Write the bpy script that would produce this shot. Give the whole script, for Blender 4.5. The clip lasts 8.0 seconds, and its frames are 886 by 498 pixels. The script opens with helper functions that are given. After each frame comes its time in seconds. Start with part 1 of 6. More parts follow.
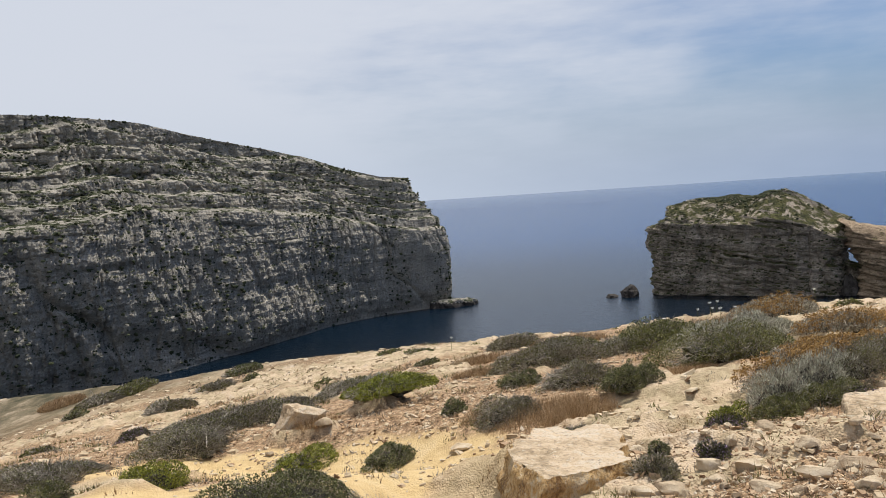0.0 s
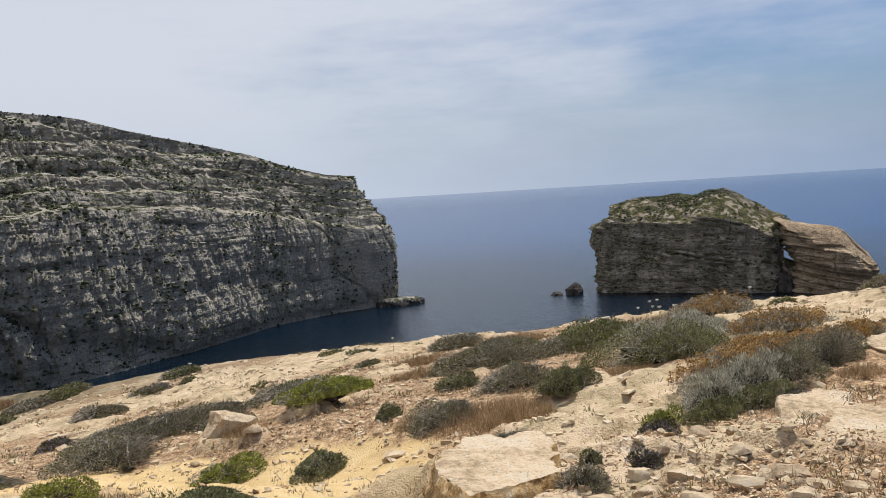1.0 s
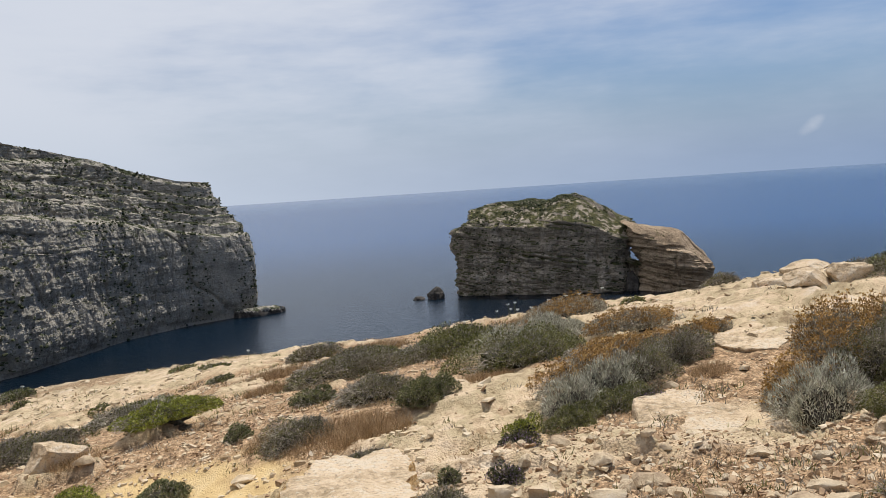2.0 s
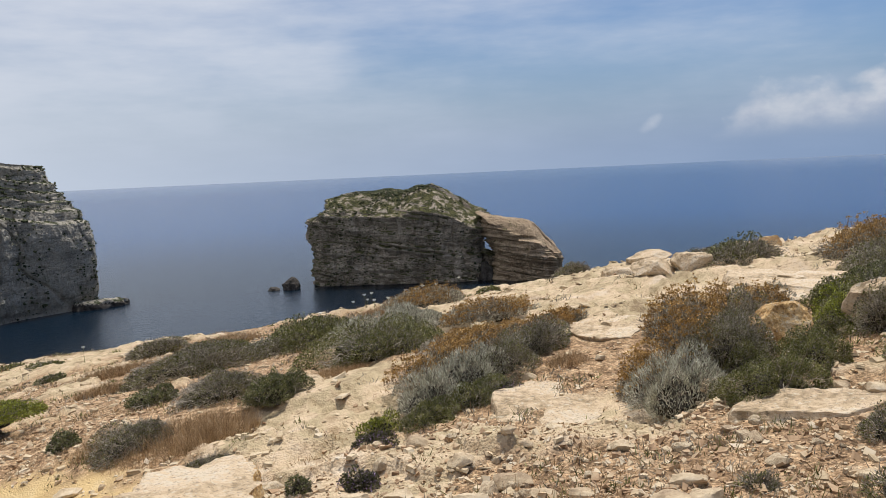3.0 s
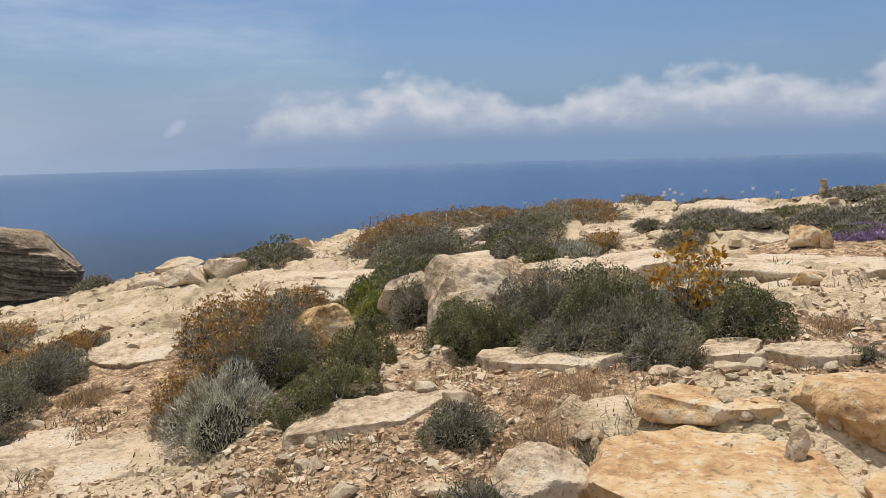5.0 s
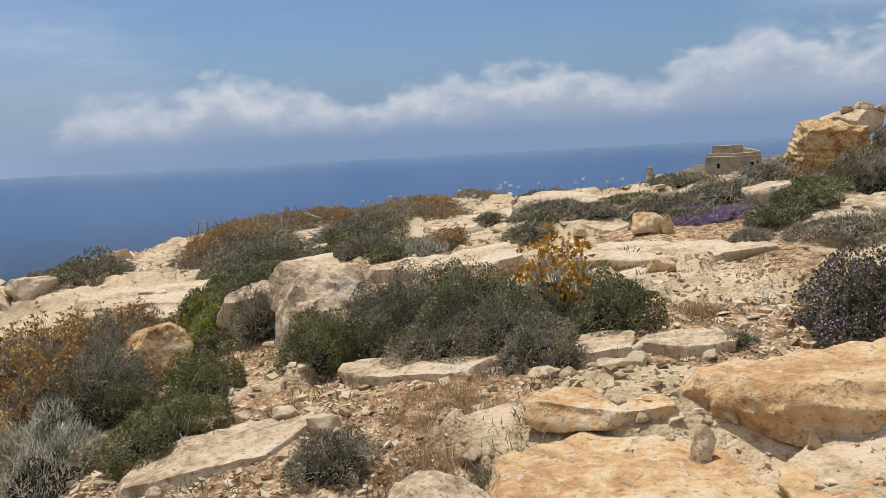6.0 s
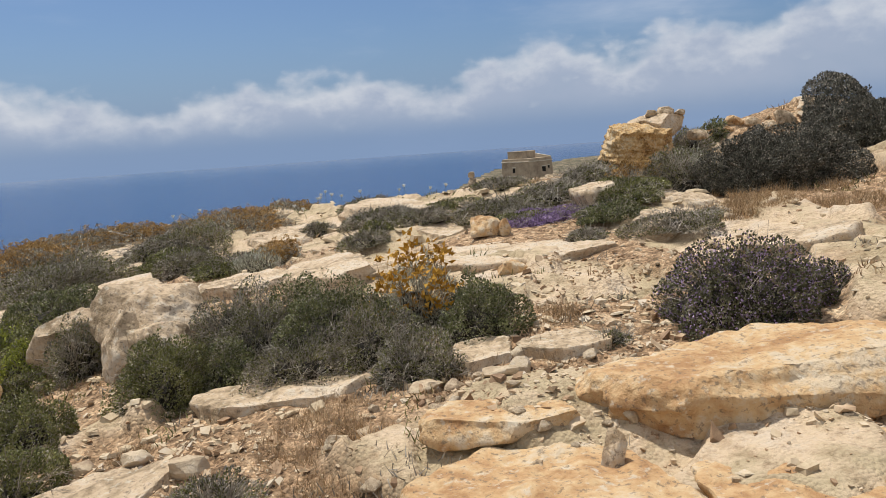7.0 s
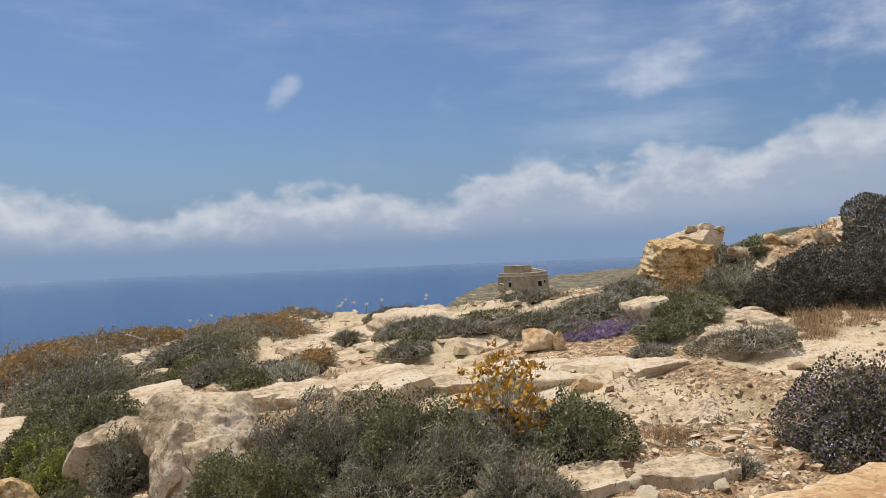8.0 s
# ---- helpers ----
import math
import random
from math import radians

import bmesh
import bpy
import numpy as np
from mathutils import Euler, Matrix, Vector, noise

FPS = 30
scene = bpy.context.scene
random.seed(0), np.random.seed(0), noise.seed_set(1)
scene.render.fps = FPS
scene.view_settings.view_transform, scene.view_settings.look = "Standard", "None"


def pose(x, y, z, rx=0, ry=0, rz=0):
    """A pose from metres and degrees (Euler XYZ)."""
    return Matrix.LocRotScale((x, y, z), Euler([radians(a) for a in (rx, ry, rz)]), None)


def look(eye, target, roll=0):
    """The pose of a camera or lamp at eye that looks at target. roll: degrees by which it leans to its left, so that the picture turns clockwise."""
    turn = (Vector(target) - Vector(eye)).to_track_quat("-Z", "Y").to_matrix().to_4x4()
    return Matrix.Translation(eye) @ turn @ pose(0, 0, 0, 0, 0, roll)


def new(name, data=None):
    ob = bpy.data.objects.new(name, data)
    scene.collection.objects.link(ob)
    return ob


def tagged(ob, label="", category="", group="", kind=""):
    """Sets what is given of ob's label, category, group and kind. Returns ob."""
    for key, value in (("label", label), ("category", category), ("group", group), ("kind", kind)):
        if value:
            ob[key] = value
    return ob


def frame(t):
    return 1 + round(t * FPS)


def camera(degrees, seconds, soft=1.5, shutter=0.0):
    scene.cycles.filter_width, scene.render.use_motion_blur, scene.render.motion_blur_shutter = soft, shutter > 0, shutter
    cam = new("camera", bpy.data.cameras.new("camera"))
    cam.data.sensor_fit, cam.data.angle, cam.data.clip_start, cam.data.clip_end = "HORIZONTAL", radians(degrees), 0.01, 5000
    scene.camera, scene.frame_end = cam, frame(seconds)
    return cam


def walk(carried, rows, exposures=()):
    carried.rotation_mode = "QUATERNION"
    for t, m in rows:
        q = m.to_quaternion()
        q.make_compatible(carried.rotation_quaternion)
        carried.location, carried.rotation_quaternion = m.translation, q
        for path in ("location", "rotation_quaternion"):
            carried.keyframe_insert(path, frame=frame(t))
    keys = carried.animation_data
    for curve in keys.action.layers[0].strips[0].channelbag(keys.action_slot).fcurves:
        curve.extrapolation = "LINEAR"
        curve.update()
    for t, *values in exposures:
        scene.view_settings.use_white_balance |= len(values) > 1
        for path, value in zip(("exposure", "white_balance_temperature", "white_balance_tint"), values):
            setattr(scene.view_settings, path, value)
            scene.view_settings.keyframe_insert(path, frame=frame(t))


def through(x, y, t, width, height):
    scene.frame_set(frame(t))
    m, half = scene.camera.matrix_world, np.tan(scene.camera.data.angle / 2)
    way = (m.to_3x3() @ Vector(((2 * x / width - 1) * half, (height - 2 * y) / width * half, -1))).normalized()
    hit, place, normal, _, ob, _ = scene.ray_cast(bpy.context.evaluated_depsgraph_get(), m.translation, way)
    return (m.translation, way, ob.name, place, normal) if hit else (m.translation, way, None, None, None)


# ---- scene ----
cam = camera(58.3, 8.0, soft=0.5)
# seconds, eye in metres, then yaw, pitch and lean in degrees
PATH = [
    (0.0, 0.000, -0.000, 1.600, -0.00, -4.24, 3.70),
    (0.5, 0.032, 0.172, 1.581, -1.21, -4.53, 3.86),
    (1.0, 0.237, 0.417, 1.583, -3.83, -4.59, 3.50),
    (1.5, 0.321, 0.661, 1.568, -9.92, -4.92, 2.96),
    (1.7, 0.365, 0.789, 1.557, -11.49, -4.70, 3.33),
    (2.8, 0.590, 1.365, 1.483, -21.50, -5.91, 3.08),
    (3.0, 0.622, 1.468, 1.473, -24.09, -6.09, 2.61),
    (3.5, 0.725, 1.742, 1.450, -35.52, -6.27, 1.76),
    (4.0, 0.963, 1.904, 1.409, -39.23, -6.22, 1.41),
    (4.4, 1.156, 2.031, 1.383, -44.15, -6.47, 1.20),
    (4.5, 1.187, 2.078, 1.371, -45.82, -6.53, 1.28),
    (5.0, 1.312, 2.357, 1.341, -57.25, -6.83, 1.52),
    (5.2, 1.357, 2.445, 1.334, -62.41, -7.22, 1.65),
    (6.3, 1.881, 3.005, 1.282, -72.44, -7.35, 3.32),
    (6.5, 1.919, 3.104, 1.271, -76.15, -7.52, 3.35),
    (7.0, 1.994, 3.390, 1.289, -83.52, -7.59, 3.96),
    (7.3, 2.083, 3.592, 1.277, -85.01, -4.58, 3.57),
    (7.5, 2.144, 3.746, 1.270, -85.54, -0.10, 3.10),
    (8.0, 2.309, 4.241, 1.277, -84.56, 0.45, 2.36),
]
walk(cam, [(t, pose(x, y, z, 0, 0, yaw) @ pose(0, 0, 0, pitch) @ pose(0, 0, 0, 0, lean) @ pose(0, 0, 0, 90)) for t, x, y, z, yaw, pitch, lean in PATH])

# ---- light ----
SUN_BEARING, SUN_HEIGHT = 46.0, 67.0


def sky_world():
    world = bpy.data.worlds.new("sky")
    scene.world = world
    world.use_nodes = True
    nt = world.node_tree
    nt.nodes.clear()
    link = nt.links.new

    def node(kind, **settings):
        n = nt.nodes.new(kind)
        for key, value in settings.items():
            n.inputs[key].default_value = value
        return n

    def calc(op, a, b=None, clamp=False):
        n = nt.nodes.new("ShaderNodeMath")
        n.operation, n.use_clamp = op, clamp
        for k, v in ((0, a), (1, b)):
            if v is None:
                continue
            if isinstance(v, (int, float)):
                n.inputs[k].default_value = v
            else:
                link(v, n.inputs[k])
        return n.outputs[0]

    def ramp(v, lo, hi, to_lo=0.0, to_hi=1.0):
        n = nt.nodes.new("ShaderNodeMapRange")
        n.interpolation_type = "SMOOTHSTEP"
        link(v, n.inputs["Value"])
        for key, value in (("From Min", lo), ("From Max", hi), ("To Min", to_lo), ("To Max", to_hi)):
            n.inputs[key].default_value = value
        return n.outputs["Result"]

    def mix(f, a, b):
        n = nt.nodes.new("ShaderNodeMix")
        n.data_type = "RGBA"
        for key, v in ((0, f), (6, a), (7, b)):
            if isinstance(v, (int, float)):
                n.inputs[key].default_value = v
            elif isinstance(v, tuple):
                n.inputs[key].default_value = (*v, 1)
            else:
                link(v, n.inputs[key])
        return n.outputs[2]

    def noise_of(vec, scale, detail, rough=0.55):
        n = node("ShaderNodeTexNoise", Scale=scale, Detail=detail, Roughness=rough)
        link(vec, n.inputs["Vector"])
        return n.outputs["Fac"]

    sky = nt.nodes.new("ShaderNodeTexSky")
    sky.sky_type, sky.sun_disc = "NISHITA", False
    sky.sun_elevation, sky.sun_rotation = radians(SUN_HEIGHT), radians(SUN_BEARING)
    sky.altitude, sky.air_density, sky.dust_density, sky.ozone_density = 60, 1.0, 1.6, 1.6
    tint = nt.nodes.new("ShaderNodeMix")
    tint.data_type, tint.blend_type = "RGBA", "MULTIPLY"
    tint.inputs[0].default_value = 1.0
    link(sky.outputs[0], tint.inputs[6])
    tint.inputs[7].default_value = (SKY_GAIN * 0.78, SKY_GAIN * 0.97, SKY_GAIN * 1.25, 1)
    way = nt.nodes.new("ShaderNodeTexCoord").outputs["Generated"]
    xyz = nt.nodes.new("ShaderNodeSeparateXYZ")
    link(way, xyz.inputs[0])
    x, y, z = xyz.outputs
    bearing = calc("MULTIPLY", calc("ARCTAN2", x, y), 180 / math.pi)
    height = calc("MULTIPLY", calc("ARCSINE", z), 180 / math.pi)
    # billow: bearing and height in degrees, as a plane for the cloud noise
    flat = nt.nodes.new("ShaderNodeCombineXYZ")
    link(bearing, flat.inputs[0]), link(calc("MULTIPLY", height, 1.5), flat.inputs[1])
    plane = flat.outputs[0]
    # thin white veil, thickest towards the left of the bay
    veil_noise = noise_of(plane, 0.035, 5, 0.5)
    veil_side = ramp(bearing, -25, 62, 1.0, 0.0)
    streak = nt.nodes.new("ShaderNodeMapping")
    streak.inputs["Rotation"].default_value, streak.inputs["Scale"].default_value = (0, 0, 0.35), (0.5, 1.6, 1)
    link(plane, streak.inputs[0])
    veil_noise = calc("ADD", veil_noise, calc("MULTIPLY", calc("SUBTRACT", noise_of(streak.outputs[0], 0.09, 6, 0.6), 0.5), 0.75))
    veil = calc("MULTIPLY", ramp(calc("ADD", veil_noise, calc("MULTIPLY", veil_side, 0.62)), 0.46, 1.1), 0.93)
    colour = mix(veil, tint.outputs[2], (0.73, 0.77, 0.855))
    # haze over the horizon
    haze = ramp(height, -0.6, 9.0, 0.9, 0.0)
    colour = mix(haze, colour, mix(veil_side, (0.25, 0.36, 0.57), (0.61, 0.68, 0.79)))
    # a row of heaped clouds with uneven tops
    stops = nt.nodes.new("ShaderNodeValToRGB")
    link(ramp_linear(nt, bearing, 30, 130), stops.inputs[0])
    tops = stops.color_ramp
    tops.interpolation = "LINEAR"
    for place, value in CLOUD_TOPS:
        k = tops.elements.new(place)
        k.color = (value, value, value, 1)
    tops.elements.remove(tops.elements[0])
    top = calc("MULTIPLY", stops.outputs[0], 26.2)
    billow = noise_of(plane, 0.33, 6, 0.6)
    bend = nt.nodes.new("ShaderNodeVectorMath")
    bend.operation = "MULTIPLY_ADD"
    wisp = node("ShaderNodeTexNoise", Scale=0.5, Detail=4)
    link(plane, wisp.inputs["Vector"]), link(wisp.outputs["Color"], bend.inputs[0]), link(plane, bend.inputs[2])
    bend.inputs[1].default_value = (1.6, 1.6, 0)
    puff = node("ShaderNodeTexVoronoi", Scale=0.33, Detail=2.0, Roughness=0.6)
    puff.feature = "SMOOTH_F1"
    link(bend.outputs[0], puff.inputs["Vector"])
    round_off = calc("MULTIPLY", calc("SUBTRACT", 0.45, puff.outputs["Distance"]), 2.1)
    edge = calc("ADD", calc("SUBTRACT", top, height), calc("ADD", round_off, calc("MULTIPLY", calc("SUBTRACT", billow, 0.5), 2.2)))
    heap = calc("MULTIPLY", ramp(edge, -0.4, 1.5), ramp(height, 0.5, 3.0, 0.0, 1.0))
    heap = calc("MULTIPLY", heap, ramp(edge, 1.5, 7.5, 0.86, 0.5))
    shade = ramp(calc("ADD", calc("MULTIPLY", edge, 0.7), calc("MULTIPLY", noise_of(plane, 0.28, 5, 0.6), 4.5)), 2.2, 4.6)
    shade = calc("MULTIPLY", shade, ramp(round_off, 0.6, -0.2, 0.45, 1.0))
    colour = mix(heap, colour, mix(shade, (0.71, 0.735, 0.79), (0.43, 0.49, 0.62)))
    # loose higher cloud on the landward side
    scrap = noise_of(plane, 0.075, 6, 0.58)
    scrap = calc("MULTIPLY", ramp(scrap, 0.52, 0.78), calc("MULTIPLY", ramp(bearing, 60, 105), ramp(height, 7, 14)))
    colour = mix(calc("MULTIPLY", scrap, 0.85), colour, (0.80, 0.83, 0.89))
    # single wisps and a small heap
    for at, up, wide, tall, much in ((39.0, 2.1, 0.9, 0.55, 0.5), (73.6, 11.8, 1.3, 1.1, 0.6), (100.0, 12.0, 3.4, 2.0, 0.6)):
        u = calc("DIVIDE", calc("SUBTRACT", bearing, at), wide)
        v = calc("DIVIDE", calc("SUBTRACT", calc("SUBTRACT", height, up), calc("MULTIPLY", u, 0.5)), tall)
        away = calc("ADD", calc("MULTIPLY", u, u), calc("MULTIPLY", v, v))
        away = calc("ADD", away, calc("MULTIPLY", calc("SUBTRACT", 0.5, noise_of(plane, 0.28, 4, 0.5)), 4.0))
        colour = mix(calc("MULTIPLY", ramp(away, 1.2, -0.9), much), colour, (0.74, 0.77, 0.84))
    back = node("ShaderNodeBackground", Strength=SKY_STRENGTH)
    link(colour, back.inputs[0])
    out = nt.nodes.new("ShaderNodeOutputWorld")
    link(back.outputs[0], out.inputs[0])


def ramp_linear(nt, v, lo, hi):
    n = nt.nodes.new("ShaderNodeMapRange")
    nt.links.new(v, n.inputs["Value"])
    n.inputs["From Min"].default_value, n.inputs["From Max"].default_value = lo, hi
    return n.outputs["Result"]


SKY_GAIN, SKY_STRENGTH = 0.075, 0.93
CLOUD_TOPS = ((0.000, 0.000), (0.110, 0.000), (0.130, 0.088), (0.160, 0.190), (0.183, 0.196), (0.210, 0.170), (0.235, 0.215), (0.252, 0.268), (0.278, 0.200), (0.300, 0.225), (0.334, 0.168), (0.390, 0.208), (0.440, 0.228), (0.485, 0.232), (0.540, 0.196), (0.574, 0.256), (0.625, 0.292), (0.666, 0.252), (0.700, 0.290), (0.770, 0.290), (0.800, 0.320), (0.840, 0.360), (1.000, 0.380))
sky_world()
sun = new("sun", bpy.data.lights.new("sun", "SUN"))
sun.data.energy, sun.data.angle, sun.data.color = 4.45, radians(0.53), (1.0, 0.95, 0.87)
sun.matrix_world = look((math.sin(radians(SUN_BEARING)) * 100, math.cos(radians(SUN_BEARING)) * 100, 100 * math.tan(radians(SUN_HEIGHT))), (0, 0, 0))
scene.view_settings.exposure = 0.0

# ---- materials ----
def material(name, colours, scale=1.0, rough=0.9, detail=6, bump=0.0, bump_scale=8.0, per_piece="", spread=0.0, stretch=(1, 1, 1), fine=0.25, spots=0.0):
    """A surface whose colour wanders between the given ones at two scales, with fine relief. per_piece: 'object' or 'island' shifts it piece by piece."""
    m = bpy.data.materials.new(name)
    m.use_nodes = True
    nt = m.node_tree
    bsdf = nt.nodes["Principled BSDF"]
    link = nt.links.new
    place = nt.nodes.new("ShaderNodeTexCoord").outputs["Object"]
    mapping = nt.nodes.new("ShaderNodeMapping")
    mapping.inputs["Scale"].default_value = stretch
    link(place, mapping.inputs[0])
    vec = mapping.outputs[0]

    def noise_at(s, d=detail):
        n = nt.nodes.new("ShaderNodeTexNoise")
        n.inputs["Scale"].default_value, n.inputs["Detail"].default_value, n.inputs["Roughness"].default_value = s, d, 0.62
        link(vec, n.inputs["Vector"])
        return n.outputs["Fac"]

    big, small = noise_at(scale), noise_at(scale * 9)
    add = nt.nodes.new("ShaderNodeMath")
    add.operation = "MULTIPLY_ADD"
    link(small, add.inputs[0])
    add.inputs[1].default_value = fine
    link(big, add.inputs[2])
    value = add.outputs[0]
    if per_piece:
        source = nt.nodes.new("ShaderNodeObjectInfo").outputs["Random"] if per_piece == "object" else nt.nodes.new("ShaderNodeNewGeometry").outputs["Random Per Island"]
        more = nt.nodes.new("ShaderNodeMath")
        more.operation = "MULTIPLY_ADD"
        link(source, more.inputs[0])
        more.inputs[1].default_value = spread
        link(value, more.inputs[2])
        value = more.outputs[0]
    lo, hi = 0.36 + fine * 0.5, 0.64 + fine * 0.5 + (spread if per_piece else 0)
    stops = nt.nodes.new("ShaderNodeValToRGB")
    span = nt.nodes.new("ShaderNodeMapRange")
    span.inputs["From Min"].default_value, span.inputs["From Max"].default_value = lo, hi
    link(value, span.inputs["Value"])
    link(span.outputs[0], stops.inputs[0])
    els = stops.color_ramp.elements
    els[0].color, els[1].color = (*colours[0], 1), (*colours[-1], 1)
    for k, c in enumerate(colours[1:-1], 1):
        els.new(k / (len(colours) - 1)).color = (*c, 1)
    colour = stops.outputs[0]
    if spots:
        # pale lichen and dark pits
        for size, lo, hi, tone in ((11, 0.57, 0.66, (0.58, 0.52, 0.41)), (23, 0.44, 0.36, (0.16, 0.125, 0.09))):
            near = nt.nodes.new("ShaderNodeMapRange")
            near.inputs["From Min"].default_value, near.inputs["From Max"].default_value, near.inputs["To Max"].default_value = lo, hi, spots
            link(noise_at(scale * size, 5), near.inputs["Value"])
            over = nt.nodes.new("ShaderNodeMix")
            over.data_type = "RGBA"
            over.inputs[7].default_value = (*tone, 1)
            link(near.outputs[0], over.inputs[0]), link(colour, over.inputs[6])
            colour = over.outputs[2]
    link(colour, bsdf.inputs["Base Color"])
    bsdf.inputs["Roughness"].default_value = rough
    bsdf.inputs["Specular IOR Level"].default_value = 0.25
    if bump:
        b = nt.nodes.new("ShaderNodeBump")
        b.inputs["Strength"].default_value, b.inputs["Distance"].default_value = 1.0, bump
        link(noise_at(bump_scale, 8), b.inputs["Height"])
        link(b.outputs[0], bsdf.inputs["Normal"])
    return m


def leaf_material(name, colours, rough=0.6, spread=0.5, through=0.14):
    low, high = tuple(0.6 * v for v in colours[0]), tuple(min(0.85, 1.2 * v) for v in colours[-1])
    m = material(name, (low, *colours[1:-1], high), scale=7.0, rough=rough, per_piece="island", spread=spread * 0.7, detail=2)
    bsdf = m.node_tree.nodes["Principled BSDF"]
    out = m.node_tree.nodes["Material Output"]
    thin = m.node_tree.nodes.new("ShaderNodeBsdfTranslucent")
    both = m.node_tree.nodes.new("ShaderNodeMixShader")
    both.inputs[0].default_value = through
    m.node_tree.links.new(bsdf.inputs["Base Color"].links[0].from_socket, thin.inputs[0])
    m.node_tree.links.new(bsdf.outputs[0], both.inputs[1])
    m.node_tree.links.new(thin.outputs[0], both.inputs[2])
    m.node_tree.links.new(both.outputs[0], out.inputs[0])
    return m


LIMESTONE = material("pale_limestone", ((0.29, 0.215, 0.13), (0.47, 0.355, 0.23), (0.56, 0.43, 0.29), (0.57, 0.475, 0.355)), scale=1.3, bump=0.05, bump_scale=11, fine=0.6, spots=0.7)
ORANGE_STONE = material("ochre_limestone", ((0.38, 0.215, 0.10), (0.50, 0.315, 0.155), (0.57, 0.40, 0.22), (0.58, 0.465, 0.32)), scale=1.2, bump=0.05, bump_scale=10, fine=0.6, spots=0.65)
CRAG_STONE = material("honeycombed_ochre", ((0.22, 0.12, 0.045), (0.45, 0.28, 0.115), (0.57, 0.385, 0.18), (0.58, 0.46, 0.30)), scale=2.6, bump=0.09, bump_scale=7, fine=0.7, spots=0.6)
STONE = material("loose_stone", ((0.26, 0.185, 0.12), (0.42, 0.32, 0.21), (0.54, 0.435, 0.30), (0.56, 0.475, 0.36)), scale=5, bump=0.012, bump_scale=30, per_piece="object", spread=0.25)
GRAVEL = material("gravel", ((0.20, 0.125, 0.075), (0.37, 0.25, 0.15), (0.52, 0.41, 0.275), (0.55, 0.475, 0.37)), scale=4, per_piece="island", spread=0.35, detail=2)
def lattice(ix, iy, seed):
    n = (ix.astype(np.int64) * 374761393 + iy.astype(np.int64) * 668265263 + seed * 1274126177) & 0x7FFFFFFF
    n = ((n ^ (n >> 13)) * 1274126177) & 0x7FFFFFFF
    return ((n ^ (n >> 16)) & 0xFFFF) / 32767.5 - 1.0


def value_noise(x, y, seed=0):
    """Smooth lattice noise, -1 to 1, for arrays."""
    ix, iy = np.floor(x), np.floor(y)
    fx, fy = x - ix, y - iy
    fx, fy = fx * fx * fx * (fx * (fx * 6 - 15) + 10), fy * fy * fy * (fy * (fy * 6 - 15) + 10)
    a, b = lattice(ix, iy, seed), lattice(ix + 1, iy, seed)
    c, d = lattice(ix, iy + 1, seed), lattice(ix + 1, iy + 1, seed)
    return (a * (1 - fx) + b * fx) * (1 - fy) + (c * (1 - fx) + d * fx) * fy


def fbm(x, y, octaves=4, seed=0, gain=0.5):
    total, amp, norm = 0.0, 1.0, 0.0
    for k in range(octaves):
        total = total + amp * value_noise(x * 2.03 ** k + 17.3 * k, y * 2.03 ** k - 9.1 * k, seed + k)
        norm += amp
        amp *= gain
    return total / norm


def smooth(a, b, v):
    t = np.clip((v - a) / (b - a), 0, 1)
    return t * t * (3 - 2 * t)


# the land's general slope: a cubic in 20 m units
SLOPE = (-0.038, 0.387, -3.097, 0.361, 2.668, -0.207, -0.088, -0.714, -0.965, 0.078)
# bearing in degrees from +y towards +x, and the distance of the cliff's lip from the origin
LIP_BEARING = (-180, -75, -45, -30, -22, -15, -7, 0, 12, 22, 30, 38, 46, 55, 66, 74, 80, 87, 180)
LIP_RANGE = (900, 900, 110, 72, 60, 56, 51, 46, 38, 36, 36, 44, 42, 32, 34, 42, 60, 320, 900)
SEA = -58.5


def dent(x, y, cx, cy, rx, ry, turn):
    c, s = math.cos(turn), math.sin(turn)
    u, v = ((x - cx) * c + (y - cy) * s) / rx, ((y - cy) * c - (x - cx) * s) / ry
    return u * u + v * v


def land(x, y):
    """Height of the land without its small relief."""
    r = np.hypot(x, y)
    k = np.minimum(1.0, 62 / np.maximum(r, 1e-6))
    X, Y = np.clip(x * k, -40, 42) / 20, np.clip(y * k, -22, 62) / 20
    z = 0.0
    for c, b in zip(SLOPE, (1, X, Y, X * X, X * Y, Y * Y, X ** 3, X * X * Y, X * Y * Y, Y ** 3)):
        z = z + c * b
    z = z - 0.75 * np.exp(-dent(x, y, -1.6, 12.6, 4.2, 1.9, -0.45))
    z = z + 0.35 * np.exp(-dent(x, y, 8.2, 11.6, 3.0, 1.4, 0.3))
    z = z - 0.45 * np.exp(-dent(x, y, 18.5, 28.5, 3.0, 3.0, 0))
    z = z - 0.34 * np.exp(-dent(x, y, 5.60, 2.30, 0.90, 2.0, 0) ** 2)
    z = z - 0.14 * np.exp(-dent(x, y, 6.9, 1.7, 0.8, 1.3, 0) ** 2)
    z = z - 0.42 * np.exp(-dent(x, y, -0.35, 7.8, 0.75, 1.5, 0) ** 2)
    z = z + 1.0 * np.exp(-dent(x, y, 18.9, -2.4, 1.3, 3.2, 0.12))
    far = -0.05 - 0.078 * np.clip(r - 24, 0, 125) + 0.045 * np.clip(2 - y, -12, 120)
    z = z + (far - z) * smooth(18.5, 27, np.where(x > 0, r, 0)) * np.maximum(smooth(20, 10, y), smooth(64, 76, np.degrees(np.arctan2(x, y))))
    return z


